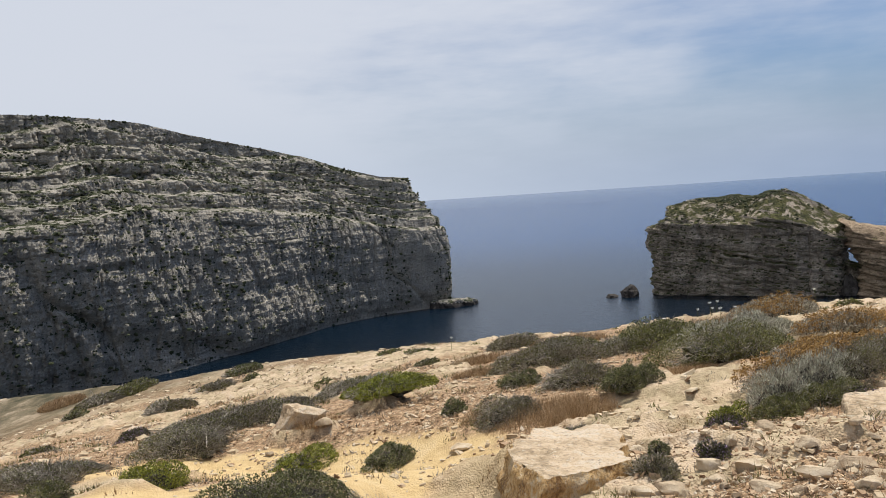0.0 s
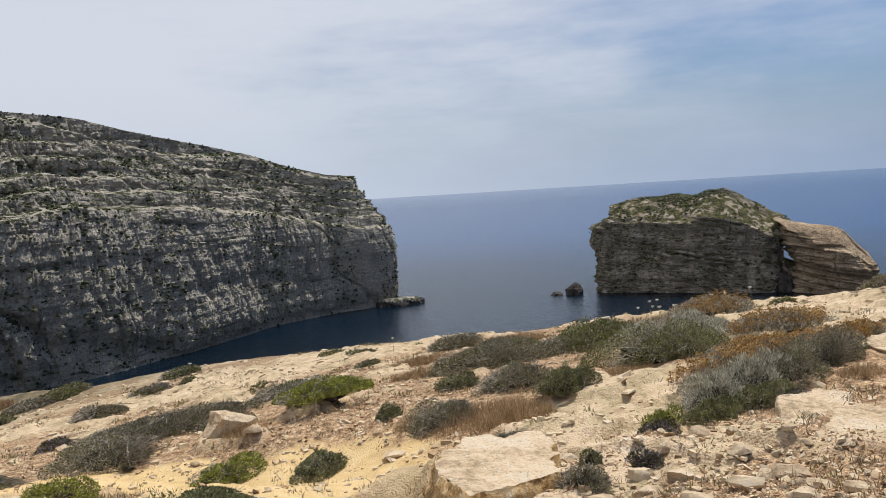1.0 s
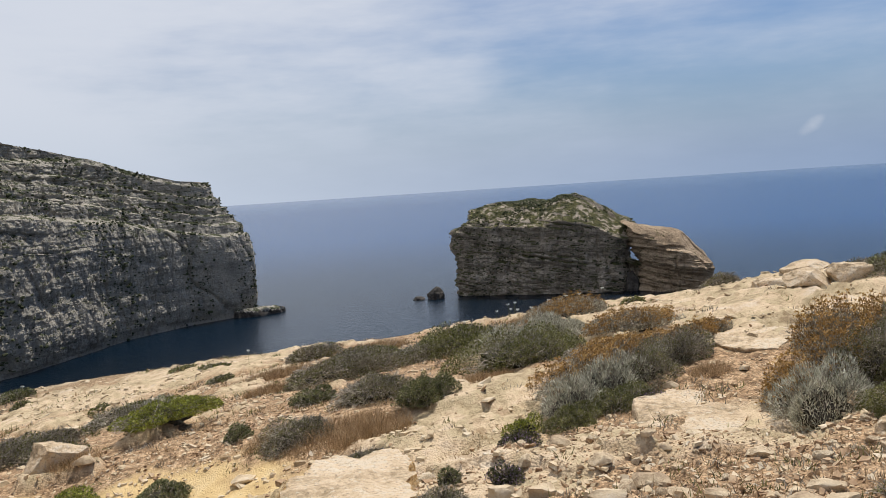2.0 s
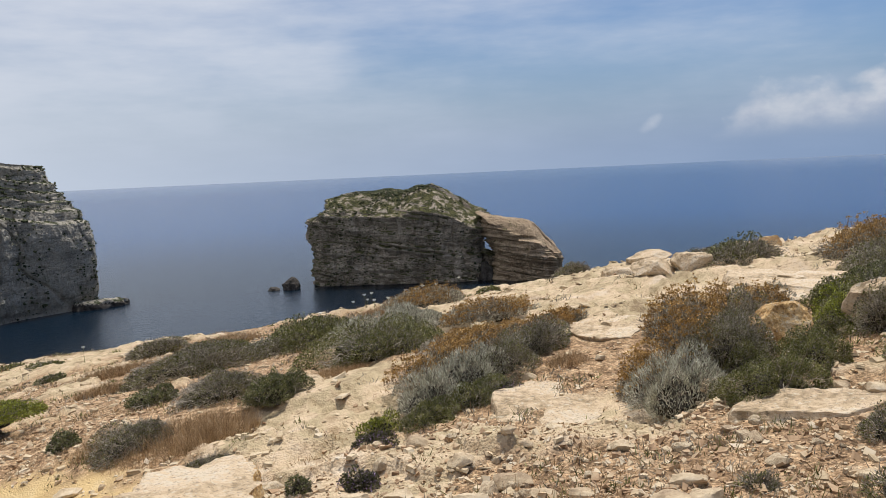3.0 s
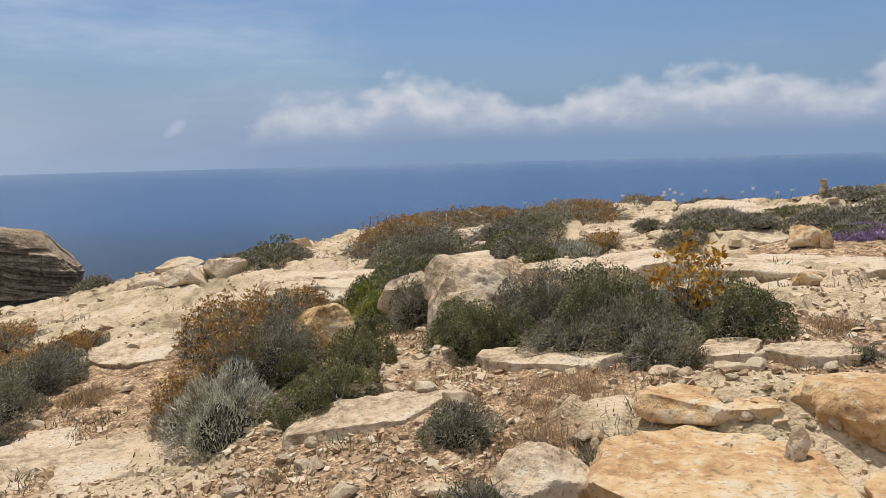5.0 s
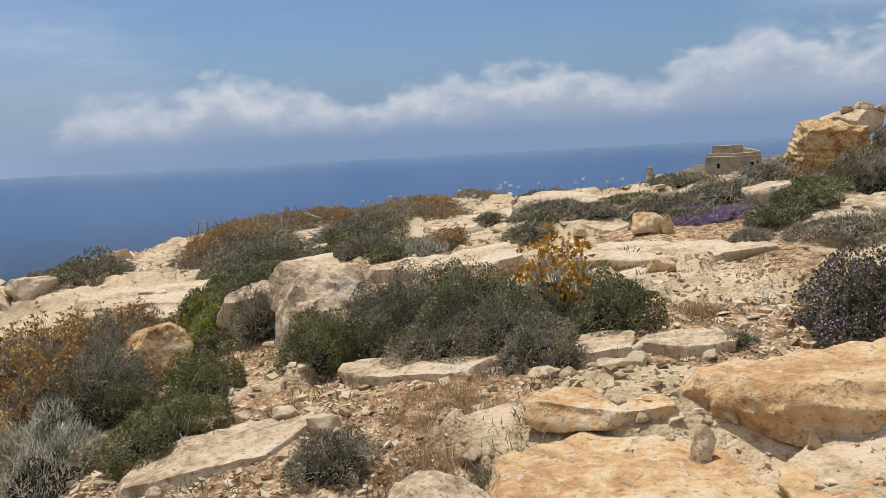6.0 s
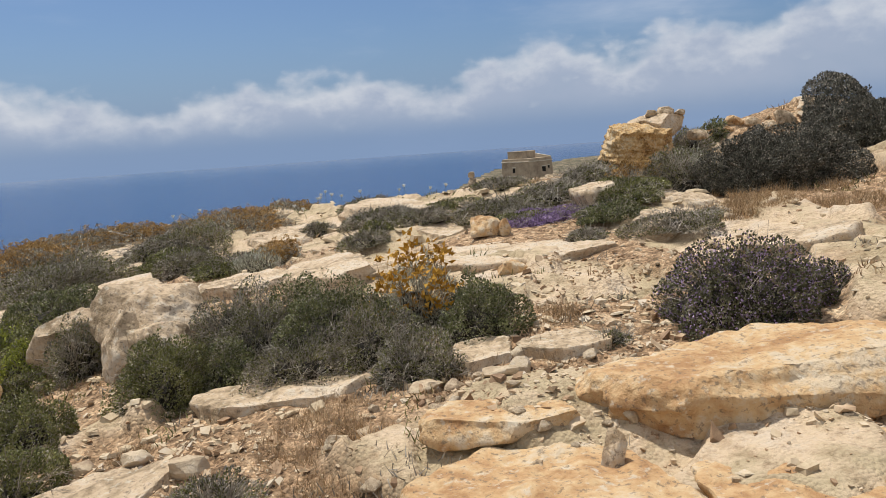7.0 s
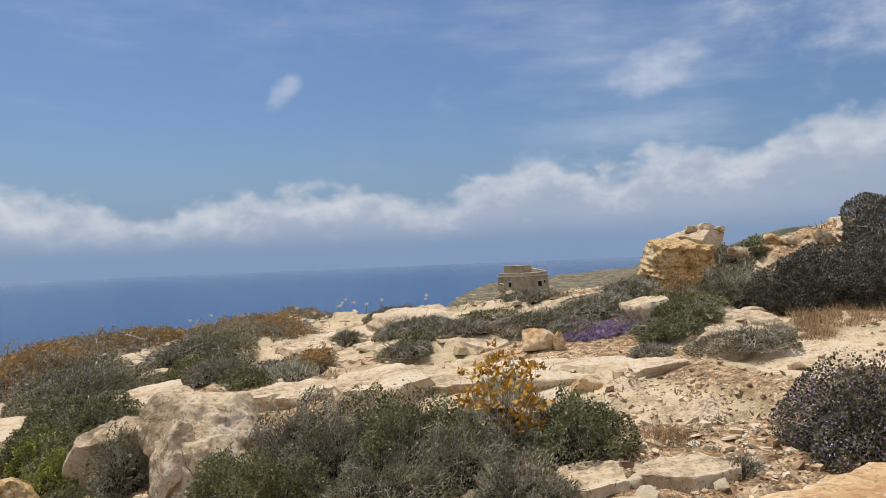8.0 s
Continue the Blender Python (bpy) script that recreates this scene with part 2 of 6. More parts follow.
def ground(x, y):
    x, y = np.asarray(x, float), np.asarray(y, float)
    r = np.hypot(x, y)
    lip = np.interp(np.degrees(np.arctan2(x, y)), LIP_BEARING, LIP_RANGE)
    lip = lip + 1.6 * value_noise(x / 5, y / 5, 5)
    over = np.maximum(r - lip, 0)
    return np.maximum(land(x, y) - over * 1.6 * smooth(0, 4, over), SEA - 6)


def mesh_of(name, verts, faces, mat, shade_smooth=False):
    """A mesh from arrays; faces all have the same number of corners."""
    me = bpy.data.meshes.new(name)
    verts, faces = np.asarray(verts, np.float32), np.asarray(faces, np.int32)
    count, corners = faces.shape
    me.vertices.add(len(verts))
    me.vertices.foreach_set("co", verts.ravel())
    me.loops.add(count * corners)
    me.loops.foreach_set("vertex_index", faces.ravel())
    me.polygons.add(count)
    me.polygons.foreach_set("loop_start", np.arange(0, count * corners, corners, dtype=np.int32))
    me.polygons.foreach_set("use_smooth", np.full(count, shade_smooth))
    me.update(calc_edges=True)
    if mat:
        me.materials.append(mat)
    return me


def grid_faces(rows, cols, wrap=False):
    i, j = np.meshgrid(np.arange(rows - 1), np.arange(cols if wrap else cols - 1), indexing="ij")
    k = (j + 1) % cols
    return np.stack([i * cols + j, i * cols + k, (i + 1) * cols + k, (i + 1) * cols + j], -1).reshape(-1, 4)


def part(name, me, parent, label=""):
    ob = new(name, me)
    ob.parent = parent
    return tagged(ob, label)


def thing(name, x=0.0, y=0.0, z=0.0, label="", category="", group=""):
    ob = new(name)
    ob.location = (x, y, z)
    ob.empty_display_size = 0.1
    return tagged(ob, label, category, group)


# bare rock: centre, half lengths, turn
BARE = ((2.6, 11.0, 4.4, 1.3, 1.05), (1.4, 7.6, 1.6, 1.1, 0.4), (5.1, 7.7, 1.3, 0.7, 0.6), (13, 18, 7, 6, 0.8), (19, 25, 5, 5, 0.6), (9.5, 12.6, 2.6, 1.2, 0.6), (6.2, 3.0, 1.2, 0.8, 1.3),
        (10.8, 4.0, 2.2, 1.0, 0.9), (17.5, 6.5, 3.5, 3.0, 0.3), (-8, 38, 12, 6, 0.4), (11.5, 1.0, 3.0, 1.0, 0.1))
# loose sand and scree
SANDY = ((-2.6, 12.6, 3.6, 1.7, -0.3), (-1.5, 9.0, 3.0, 1.5, 0.2))
SCREE = ((4.2, 6.4, 2.6, 1.6, 0.0), (3.0, 7.2, 1.5, 1.4, 0.0), (8.6, 2.6, 2.0, 1.0, 0.3), (-1.0, 15.5, 3.0, 1.5, 0.3), (7.2, 3.4, 1.2, 0.6, 0.8))


def cover(x, y, patches, seed):
    d = np.full(np.shape(x), 9.0)
    for p in patches:
        d = np.minimum(d, dent(x, y, *p))
    return smooth(0.25, -0.05, np.sqrt(d) - 1 + 0.45 * fbm(x / 1.3, y / 1.3, 3, seed))


def relief(x, y):
    """Rock share, sand share and small relief of the ground."""
    plates = fbm(x / 2.6, y / 2.6, 4, 31)
    rock = np.maximum(cover(x, y, BARE, 41), smooth(0.20, 0.26, plates))
    sand = cover(x, y, SANDY, 51) * (1 - 0.8 * cover(x, y, BARE, 41))
    rock = rock * (1 - sand)
    steps = fbm(x / 1.9 + 5, y / 1.9, 3, 61) * 3
    stair = np.floor(steps) + smooth(0.42, 0.58, steps - np.floor(steps))
    z = 0.10 * smooth(0.17, 0.28, plates) + 0.06 * fbm(x / 0.9, y / 0.9, 3, 71)
    split = np.exp(-(value_noise(x / 1.3 + 0.3 * value_noise(x / 0.5, y / 0.5, 17), y / 0.8, 13) / 0.05) ** 2) + np.exp(-(value_noise(x / 0.7, y / 1.5 + 0.3 * value_noise(x / 0.4, y / 0.4, 18), 14) / 0.05) ** 2)
    z = z - 0.07 * rock * np.minimum(split, 1) * smooth(-0.1, 0.3, fbm(x / 2, y / 2, 2, 15))
    z = z + rock * (0.105 * stair + 0.035 * fbm(x / 0.25, y / 0.25, 3, 81)) + (1 - rock) * (1 - sand) * 0.025 * fbm(x / 0.12, y / 0.12, 2, 91)
    return rock, sand, z


def ground_full(x, y):
    r = np.hypot(x - 1.2, y - 2)
    return ground(x, y) + relief(x, y)[2] * smooth(1.0, 2.5, r) * smooth(75, 35, r) - 0.06


def ground_material():
    m = bpy.data.materials.new("rocky_ground")
    m.use_nodes = True
    nt = m.node_tree
    link = nt.links.new
    bsdf = nt.nodes["Principled BSDF"]
    place = nt.nodes.new("ShaderNodeTexCoord").outputs["Object"]

    def noise_at(s, d=6, rough=0.6):
        n = nt.nodes.new("ShaderNodeTexNoise")
        n.inputs["Scale"].default_value, n.inputs["Detail"].default_value, n.inputs["Roughness"].default_value = s, d, rough
        link(place, n.inputs["Vector"])
        return n.outputs["Fac"]

    def colours(v, *stops):
        n = nt.nodes.new("ShaderNodeValToRGB")
        link(v, n.inputs[0])
        e = n.color_ramp.elements
        e[0].position, e[0].color = stops[0][0], (*stops[0][1], 1)
        e[1].position, e[1].color = stops[-1][0], (*stops[-1][1], 1)
        for p, c in stops[1:-1]:
            e.new(p).color = (*c, 1)
        return n.outputs[0]

    def mix(f, a, b):
        n = nt.nodes.new("ShaderNodeMix")
        n.data_type = "RGBA"
        link(f, n.inputs[0]), link(a, n.inputs[6]), link(b, n.inputs[7])
        return n.outputs[2]

    def share(name):
        n = nt.nodes.new("ShaderNodeAttribute")
        n.attribute_name = name
        return n.outputs["Fac"]

    rock = colours(noise_at(1.1, 9, 0.68), (0.32, (0.25, 0.18, 0.11)), (0.44, (0.43, 0.345, 0.215)), (0.56, (0.56, 0.43, 0.29)), (0.70, (0.56, 0.475, 0.375)))
    pits = colours(noise_at(14, 5, 0.7), (0.34, (0.55, 0.52, 0.48)), (0.47, (1, 1, 1)))
    worn = nt.nodes.new("ShaderNodeMix")
    worn.data_type, worn.blend_type = "RGBA", "MULTIPLY"
    worn.inputs[0].default_value = 0.8
    link(rock, worn.inputs[6]), link(pits, worn.inputs[7])
    stain = colours(noise_at(3.1, 8, 0.74), (0.37, (0.58, 0.53, 0.47)), (0.49, (1, 1, 1)))
    stained = nt.nodes.new("ShaderNodeMix")
    stained.data_type, stained.blend_type = "RGBA", "MULTIPLY"
    stained.inputs[0].default_value = 0.75
    link(worn.outputs[2], stained.inputs[6]), link(stain, stained.inputs[7])
    soil = colours(noise_at(6, 9, 0.72), (0.36, (0.12, 0.075, 0.045)), (0.46, (0.26, 0.172, 0.102)), (0.55, (0.41, 0.285, 0.175)), (0.66, (0.53, 0.43, 0.30)))
    cells = nt.nodes.new("ShaderNodeTexVoronoi")
    cells.inputs["Scale"].default_value = 38
    link(place, cells.inputs["Vector"])
    split = nt.nodes.new("ShaderNodeSeparateColor")
    link(cells.outputs["Color"], split.inputs[0])
    chips = nt.nodes.new("ShaderNodeMix")
    chips.data_type, chips.blend_type = "RGBA", "MULTIPLY"
    chips.inputs[0].default_value = 0.9
    link(soil, chips.inputs[6]), link(colours(split.outputs[0], (0.0, (0.45, 0.43, 0.40)), (0.5, (0.9, 0.87, 0.83)), (1.0, (1.5, 1.45, 1.38))), chips.inputs[7])
    soil = chips.outputs[2]
    sand = colours(noise_at(2.5, 8, 0.65), (0.3, (0.46, 0.32, 0.15)), (0.5, (0.58, 0.42, 0.21)), (0.7, (0.62, 0.48, 0.27)))
    colour = mix(share("sand"), mix(share("rock"), soil, stained.outputs[2]), sand)
    # scrub seen from far on the land beyond
    scrub = colours(noise_at(0.35, 8, 0.7), (0.42, (0.06, 0.058, 0.034)), (0.54, (0.16, 0.13, 0.082)), (0.66, (0.40, 0.325, 0.23)))
    colour = mix(share("far"), colour, scrub)
    link(colour, bsdf.inputs["Base Color"])
    bsdf.inputs["Roughness"].default_value = 0.95
    bsdf.inputs["Specular IOR Level"].default_value = 0.15
    b = nt.nodes.new("ShaderNodeBump")
    b.inputs["Distance"].default_value = 0.013
    rough = nt.nodes.new("ShaderNodeMath")
    rough.operation = "SUBTRACT"
    link(noise_at(22, 8, 0.75), rough.inputs[0]), link(cells.outputs["Distance"], rough.inputs[1])
    link(rough.outputs[0], b.inputs["Height"])
    link(b.outputs[0], bsdf.inputs["Normal"])
    return m


def make_ground():
    bearings = np.radians(np.concatenate([np.linspace(-40, 122, 700), np.linspace(123.5, 318.5, 130)]))
    ranges = np.concatenate([[0.01, 0.6], np.geomspace(1.2, 75, 330), np.geomspace(78, 900, 50)])
    R, A = np.meshgrid(ranges, bearings, indexing="ij")
    X, Y = 2.0 + R * np.sin(A), 3.0 + R * np.cos(A)
    Z = ground_full(X, Y)
    rock, sand, _ = relief(X, Y)
    me = mesh_of("ground", np.stack([X, Y, Z], -1).reshape(-1, 3), grid_faces(len(ranges), len(bearings), True)[:, ::-1], ground_material(), True)
    far = smooth(40, 70, np.hypot(X, Y))
    for name, values in (("rock", rock), ("sand", sand), ("far", far)):
        me.attributes.new(name, "FLOAT", "POINT").data.foreach_set("value", values.astype(np.float32).ravel())
    tagged(new("ground", me), "sloping pale limestone and ochre soil of the cliff top", "ground", kind="structure")


make_ground()

# ---- sea, cliffs and islands ----
def sea_material():
    m = bpy.data.materials.new("deep_sea")
    m.use_nodes = True
    nt = m.node_tree
    link = nt.links.new
    bsdf = nt.nodes["Principled BSDF"]
    place = nt.nodes.new("ShaderNodeTexCoord").outputs["Object"]

    def noise_at(s, d, stretch=(1, 1, 1)):
        mp = nt.nodes.new("ShaderNodeMapping")
        mp.inputs["Scale"].default_value = stretch
        n = nt.nodes.new("ShaderNodeTexNoise")
        n.inputs["Scale"].default_value, n.inputs["Detail"].default_value = s, d
        link(place, mp.inputs[0]), link(mp.outputs[0], n.inputs["Vector"])
        return n.outputs["Fac"]

    stops = nt.nodes.new("ShaderNodeValToRGB")
    link(noise_at(0.004, 5, (1, 2.5, 1)), stops.inputs[0])
    e = stops.color_ramp.elements
    e[0].position, e[0].color, e[1].position, e[1].color = 0.35, (0.0008, 0.006, 0.013, 1), 0.65, (0.0015, 0.010, 0.023, 1)
    # dark green near the cliffs, their dark reflection painted in; deep blue offshore
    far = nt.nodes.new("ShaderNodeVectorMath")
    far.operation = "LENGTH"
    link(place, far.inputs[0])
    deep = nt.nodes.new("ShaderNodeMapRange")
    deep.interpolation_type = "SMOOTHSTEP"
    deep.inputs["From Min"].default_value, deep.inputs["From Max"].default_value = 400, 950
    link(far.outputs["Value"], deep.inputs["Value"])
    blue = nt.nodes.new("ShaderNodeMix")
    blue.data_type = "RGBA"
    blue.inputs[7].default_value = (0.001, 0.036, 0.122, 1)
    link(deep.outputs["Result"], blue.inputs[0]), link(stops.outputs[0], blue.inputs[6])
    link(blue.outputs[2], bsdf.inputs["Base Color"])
    # the water lies calmer and smoother far out
    calm = []
    for lo, hi in ((0.22, 0.06), (1.0, 0.0)):
        n = nt.nodes.new("ShaderNodeMapRange")
        link(far.outputs["Value"], n.inputs["Value"])
        for key, value in (("From Min", 2000), ("From Max", 7600), ("To Min", lo), ("To Max", hi)):
            n.inputs[key].default_value = value
        calm.append(n.outputs["Result"])
    link(calm[0], bsdf.inputs["Roughness"])
    bsdf.inputs["IOR"].default_value = 1.33
    bsdf.inputs["Specular IOR Level"].default_value = 0.62
    chop = nt.nodes.new("ShaderNodeBump")
    chop.inputs["Strength"].default_value, chop.inputs["Distance"].default_value = 1.0, 0.55
    link(calm[1], chop.inputs["Strength"])
    link(noise_at(0.35, 6, (1, 1.6, 1)), chop.inputs["Height"])
    link(chop.outputs[0], bsdf.inputs["Normal"])
    return m


def make_sea():
    ranges = np.concatenate([[1.0], np.geomspace(60, 5600, 40)])
    A, R = np.meshgrid(np.linspace(0, 2 * np.pi, 180, endpoint=False), ranges)
    V = np.stack([R * np.sin(A), R * np.cos(A), np.full_like(R, SEA)], -1).reshape(-1, 3)
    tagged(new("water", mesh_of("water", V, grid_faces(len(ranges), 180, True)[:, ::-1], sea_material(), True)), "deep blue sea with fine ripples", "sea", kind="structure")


def cliff_material(name, wall, crust, green, scale, lush=0.10):
    """Bedded rock: banded by height, streaked down the face, with scrub on what lies level."""
    m = bpy.data.materials.new(name)
    m.use_nodes = True
    nt = m.node_tree
    link = nt.links.new
    bsdf = nt.nodes["Principled BSDF"]
    place = nt.nodes.new("ShaderNodeTexCoord").outputs["Object"]

    def noise_at(s, d, stretch=(1, 1, 1), rough=0.65):
        mp = nt.nodes.new("ShaderNodeMapping")
        mp.inputs["Scale"].default_value = stretch
        n = nt.nodes.new("ShaderNodeTexNoise")
        n.inputs["Scale"].default_value, n.inputs["Detail"].default_value, n.inputs["Roughness"].default_value = s, d, rough
        link(place, mp.inputs[0]), link(mp.outputs[0], n.inputs["Vector"])
        return n.outputs["Fac"]

    def calc(op, a, b):
        n = nt.nodes.new("ShaderNodeMath")
        n.operation = op
        for k, v in ((0, a), (1, b)):
            if isinstance(v, (int, float)):
                n.inputs[k].default_value = v
            else:
                link(v, n.inputs[k])
        return n.outputs[0]

    def colours(v, *stops):
        n = nt.nodes.new("ShaderNodeValToRGB")
        link(v, n.inputs[0])
        e = n.color_ramp.elements
        e[0].position, e[0].color = stops[0][0], (*stops[0][1], 1)
        e[1].position, e[1].color = stops[-1][0], (*stops[-1][1], 1)
        for p, c in stops[1:-1]:
            e.new(p).color = (*c, 1)
        return n.outputs[0]

    def span(v, lo, hi):
        n = nt.nodes.new("ShaderNodeMapRange")
        n.interpolation_type = "SMOOTHSTEP"
        link(v, n.inputs["Value"])
        n.inputs["From Min"].default_value, n.inputs["From Max"].default_value = lo, hi
        return n.outputs["Result"]

    def mix(f, a, b, blend="MIX"):
        n = nt.nodes.new("ShaderNodeMix")
        n.data_type, n.blend_type = "RGBA", blend
        link(f, n.inputs[0]), link(a, n.inputs[6]), link(b, n.inputs[7])
        return n.outputs[2]

    bands = noise_at(scale, 7, (0.12, 0.12, 1.6))
    blotch = noise_at(scale * 0.35, 8, (1, 1, 0.7), 0.7)
    runs = noise_at(scale * 0.8, 6, (1, 1, 0.22), 0.7)
    rock = colours(calc("ADD", calc("MULTIPLY", bands, 0.30), calc("ADD", calc("MULTIPLY", runs, 0.28), calc("MULTIPLY", blotch, 0.42))), (0.36, wall[0]), (0.47, wall[1]), (0.56, wall[2]), (0.66, crust))
    speck = span(noise_at(scale * 1.6, 6, (1, 1, 1.5), 0.75), 0.55, 0.66)
    level = nt.nodes.new("ShaderNodeSeparateXYZ")
    link(nt.nodes.new("ShaderNodeNewGeometry").outputs["Normal"], level.inputs[0])
    flat = span(level.outputs[2], 0.25, 0.75)
    tuft = span(calc("ADD", noise_at(scale * 0.9, 8, (1, 1, 1), 0.7), calc("MULTIPLY", flat, lush)), 0.61, 0.68)
    scrub = colours(noise_at(scale * 2.2, 5), (0.35, (0.030, 0.034, 0.018)), (0.6, green), (0.72, (0.16, 0.15, 0.075)))
    grit = span(noise_at(scale * 6.0, 5, (1, 1, 1.3), 0.7), 0.50, 0.60)
    pale = colours(calc("MAXIMUM", speck, calc("MULTIPLY", grit, 0.6)), (0.0, (1.1, 1.1, 1.1)), (1.0, (0.50, 0.49, 0.48)))
    one = nt.nodes.new("ShaderNodeValue")
    one.outputs[0].default_value = 0.8
    link(mix(tuft, mix(one.outputs[0], rock, pale, "MULTIPLY"), scrub), bsdf.inputs["Base Color"])
    bsdf.inputs["Roughness"].default_value = 0.95
    bsdf.inputs["Specular IOR Level"].default_value = 0.1
    b = nt.nodes.new("ShaderNodeBump")
    b.inputs["Distance"].default_value = 1.6
    link(noise_at(scale * 2.0, 10, (1, 1, 2.0), 0.75), b.inputs["Height"])
    link(b.outputs[0], bsdf.inputs["Normal"])
    return m


GREY_CLIFF = cliff_material("grey_cliff", ((0.122, 0.108, 0.093), (0.355, 0.327, 0.275), (0.45, 0.405, 0.335)), (0.50, 0.455, 0.38), (0.075, 0.083, 0.045), 0.22, 0.14)
ISLAND_ROCK = cliff_material("island_rock", ((0.085, 0.07, 0.055), (0.32, 0.27, 0.215), (0.50, 0.425, 0.345)), (0.60, 0.52, 0.43), (0.115, 0.11, 0.045), 0.25, 0.19)
TAWNY_ROCK = cliff_material("tawny_rock", ((0.13, 0.095, 0.065), (0.35, 0.26, 0.175), (0.50, 0.38, 0.26)), (0.56, 0.45, 0.31), (0.20, 0.17, 0.08), 0.25, 0.03)
WET_ROCK = material("wet_rock", ((0.025, 0.022, 0.02), (0.06, 0.052, 0.045), (0.10, 0.09, 0.08)), scale=0.5, bump=0.3, bump_scale=1.2)


def blocks(s, z, w, h, seed):
    """Rows of broken blocks: each block's own reach outwards, and the grooves between."""
    z = z + 0.5 * h * fbm(s / (5 * w), z / (5 * h), 2, seed + 50)
    row = np.floor(z / h)
    s = s / w + 3.7 * lattice(row, row * 0 + 3, seed) + 0.35 * value_noise(s / w, z / h, seed + 51)
    col = np.floor(s)
    fs, fz = s - col, z / h - row
    gap = np.minimum(np.minimum(fs, 1 - fs) * w, np.minimum(fz, 1 - fz) * h)
    return lattice(col, row, seed + 1) - 0.8 * np.exp(-(gap / (0.11 * h + 0.1)) ** 2)


def strata(s, z, seed, amount, massive=0.0):
    """Relief of a bedded face, in metres outwards, by distance along it and height. massive: the share of plain jointed wall."""
    beds = value_noise(z / 3.1 + 0.5 * fbm(s / 30, z / 30, 2, seed + 9), s / 160, seed) + 0.6 * value_noise(z / 1.15, s / 70, seed + 1)
    lumps = fbm(s / 12, z / 9, 6, seed + 2, 0.62)
    broken = 1.15 * blocks(s, z, 8.5, 7.5, seed + 20) + 0.6 * blocks(s, z, 3.6, 3.1, seed + 30) + 0.36 * blocks(s, z, 1.8, 1.4, seed + 40)
    jointed = 0.85 * blocks(s + 0.25 * z, z, 7.0, 19.0, seed + 60) + 0.45 * blocks(s - 0.15 * z, z, 2.7, 6.5, seed + 70) + 0.26 * blocks(s, z, 1.3, 2.0, seed + 80)
    knobs = np.abs(fbm(s / 4.2, z / 2.6, 4, seed + 12, 0.6))
    cracks = -np.exp(-(value_noise(s / 8.5 + 0.25 * value_noise(z / 9, s / 9, seed + 5), z / 45, seed + 3) / 0.075) ** 2)
    clefts = -np.exp(-(value_noise(s / 34 + 0.012 * z + 0.2 * value_noise(z / 12, s / 20, seed + 6), z / 90, seed + 7) / 0.055) ** 2)
    broad = fbm(s / 45, z / 60, 2, seed + 4)
    terraced = 0.22 * beds + 1.2 * lumps + broken - 0.8 * knobs
    plain = 0.35 * beds + 1.0 * lumps + jointed + 3.0 * clefts - 0.5 * knobs
    return amount * (terraced + (plain - terraced) * massive + 1.2 * cracks * smooth(-0.2, 0.3, fbm(s / 7, z / 12, 2, seed + 15)) + 3.6 * broad)


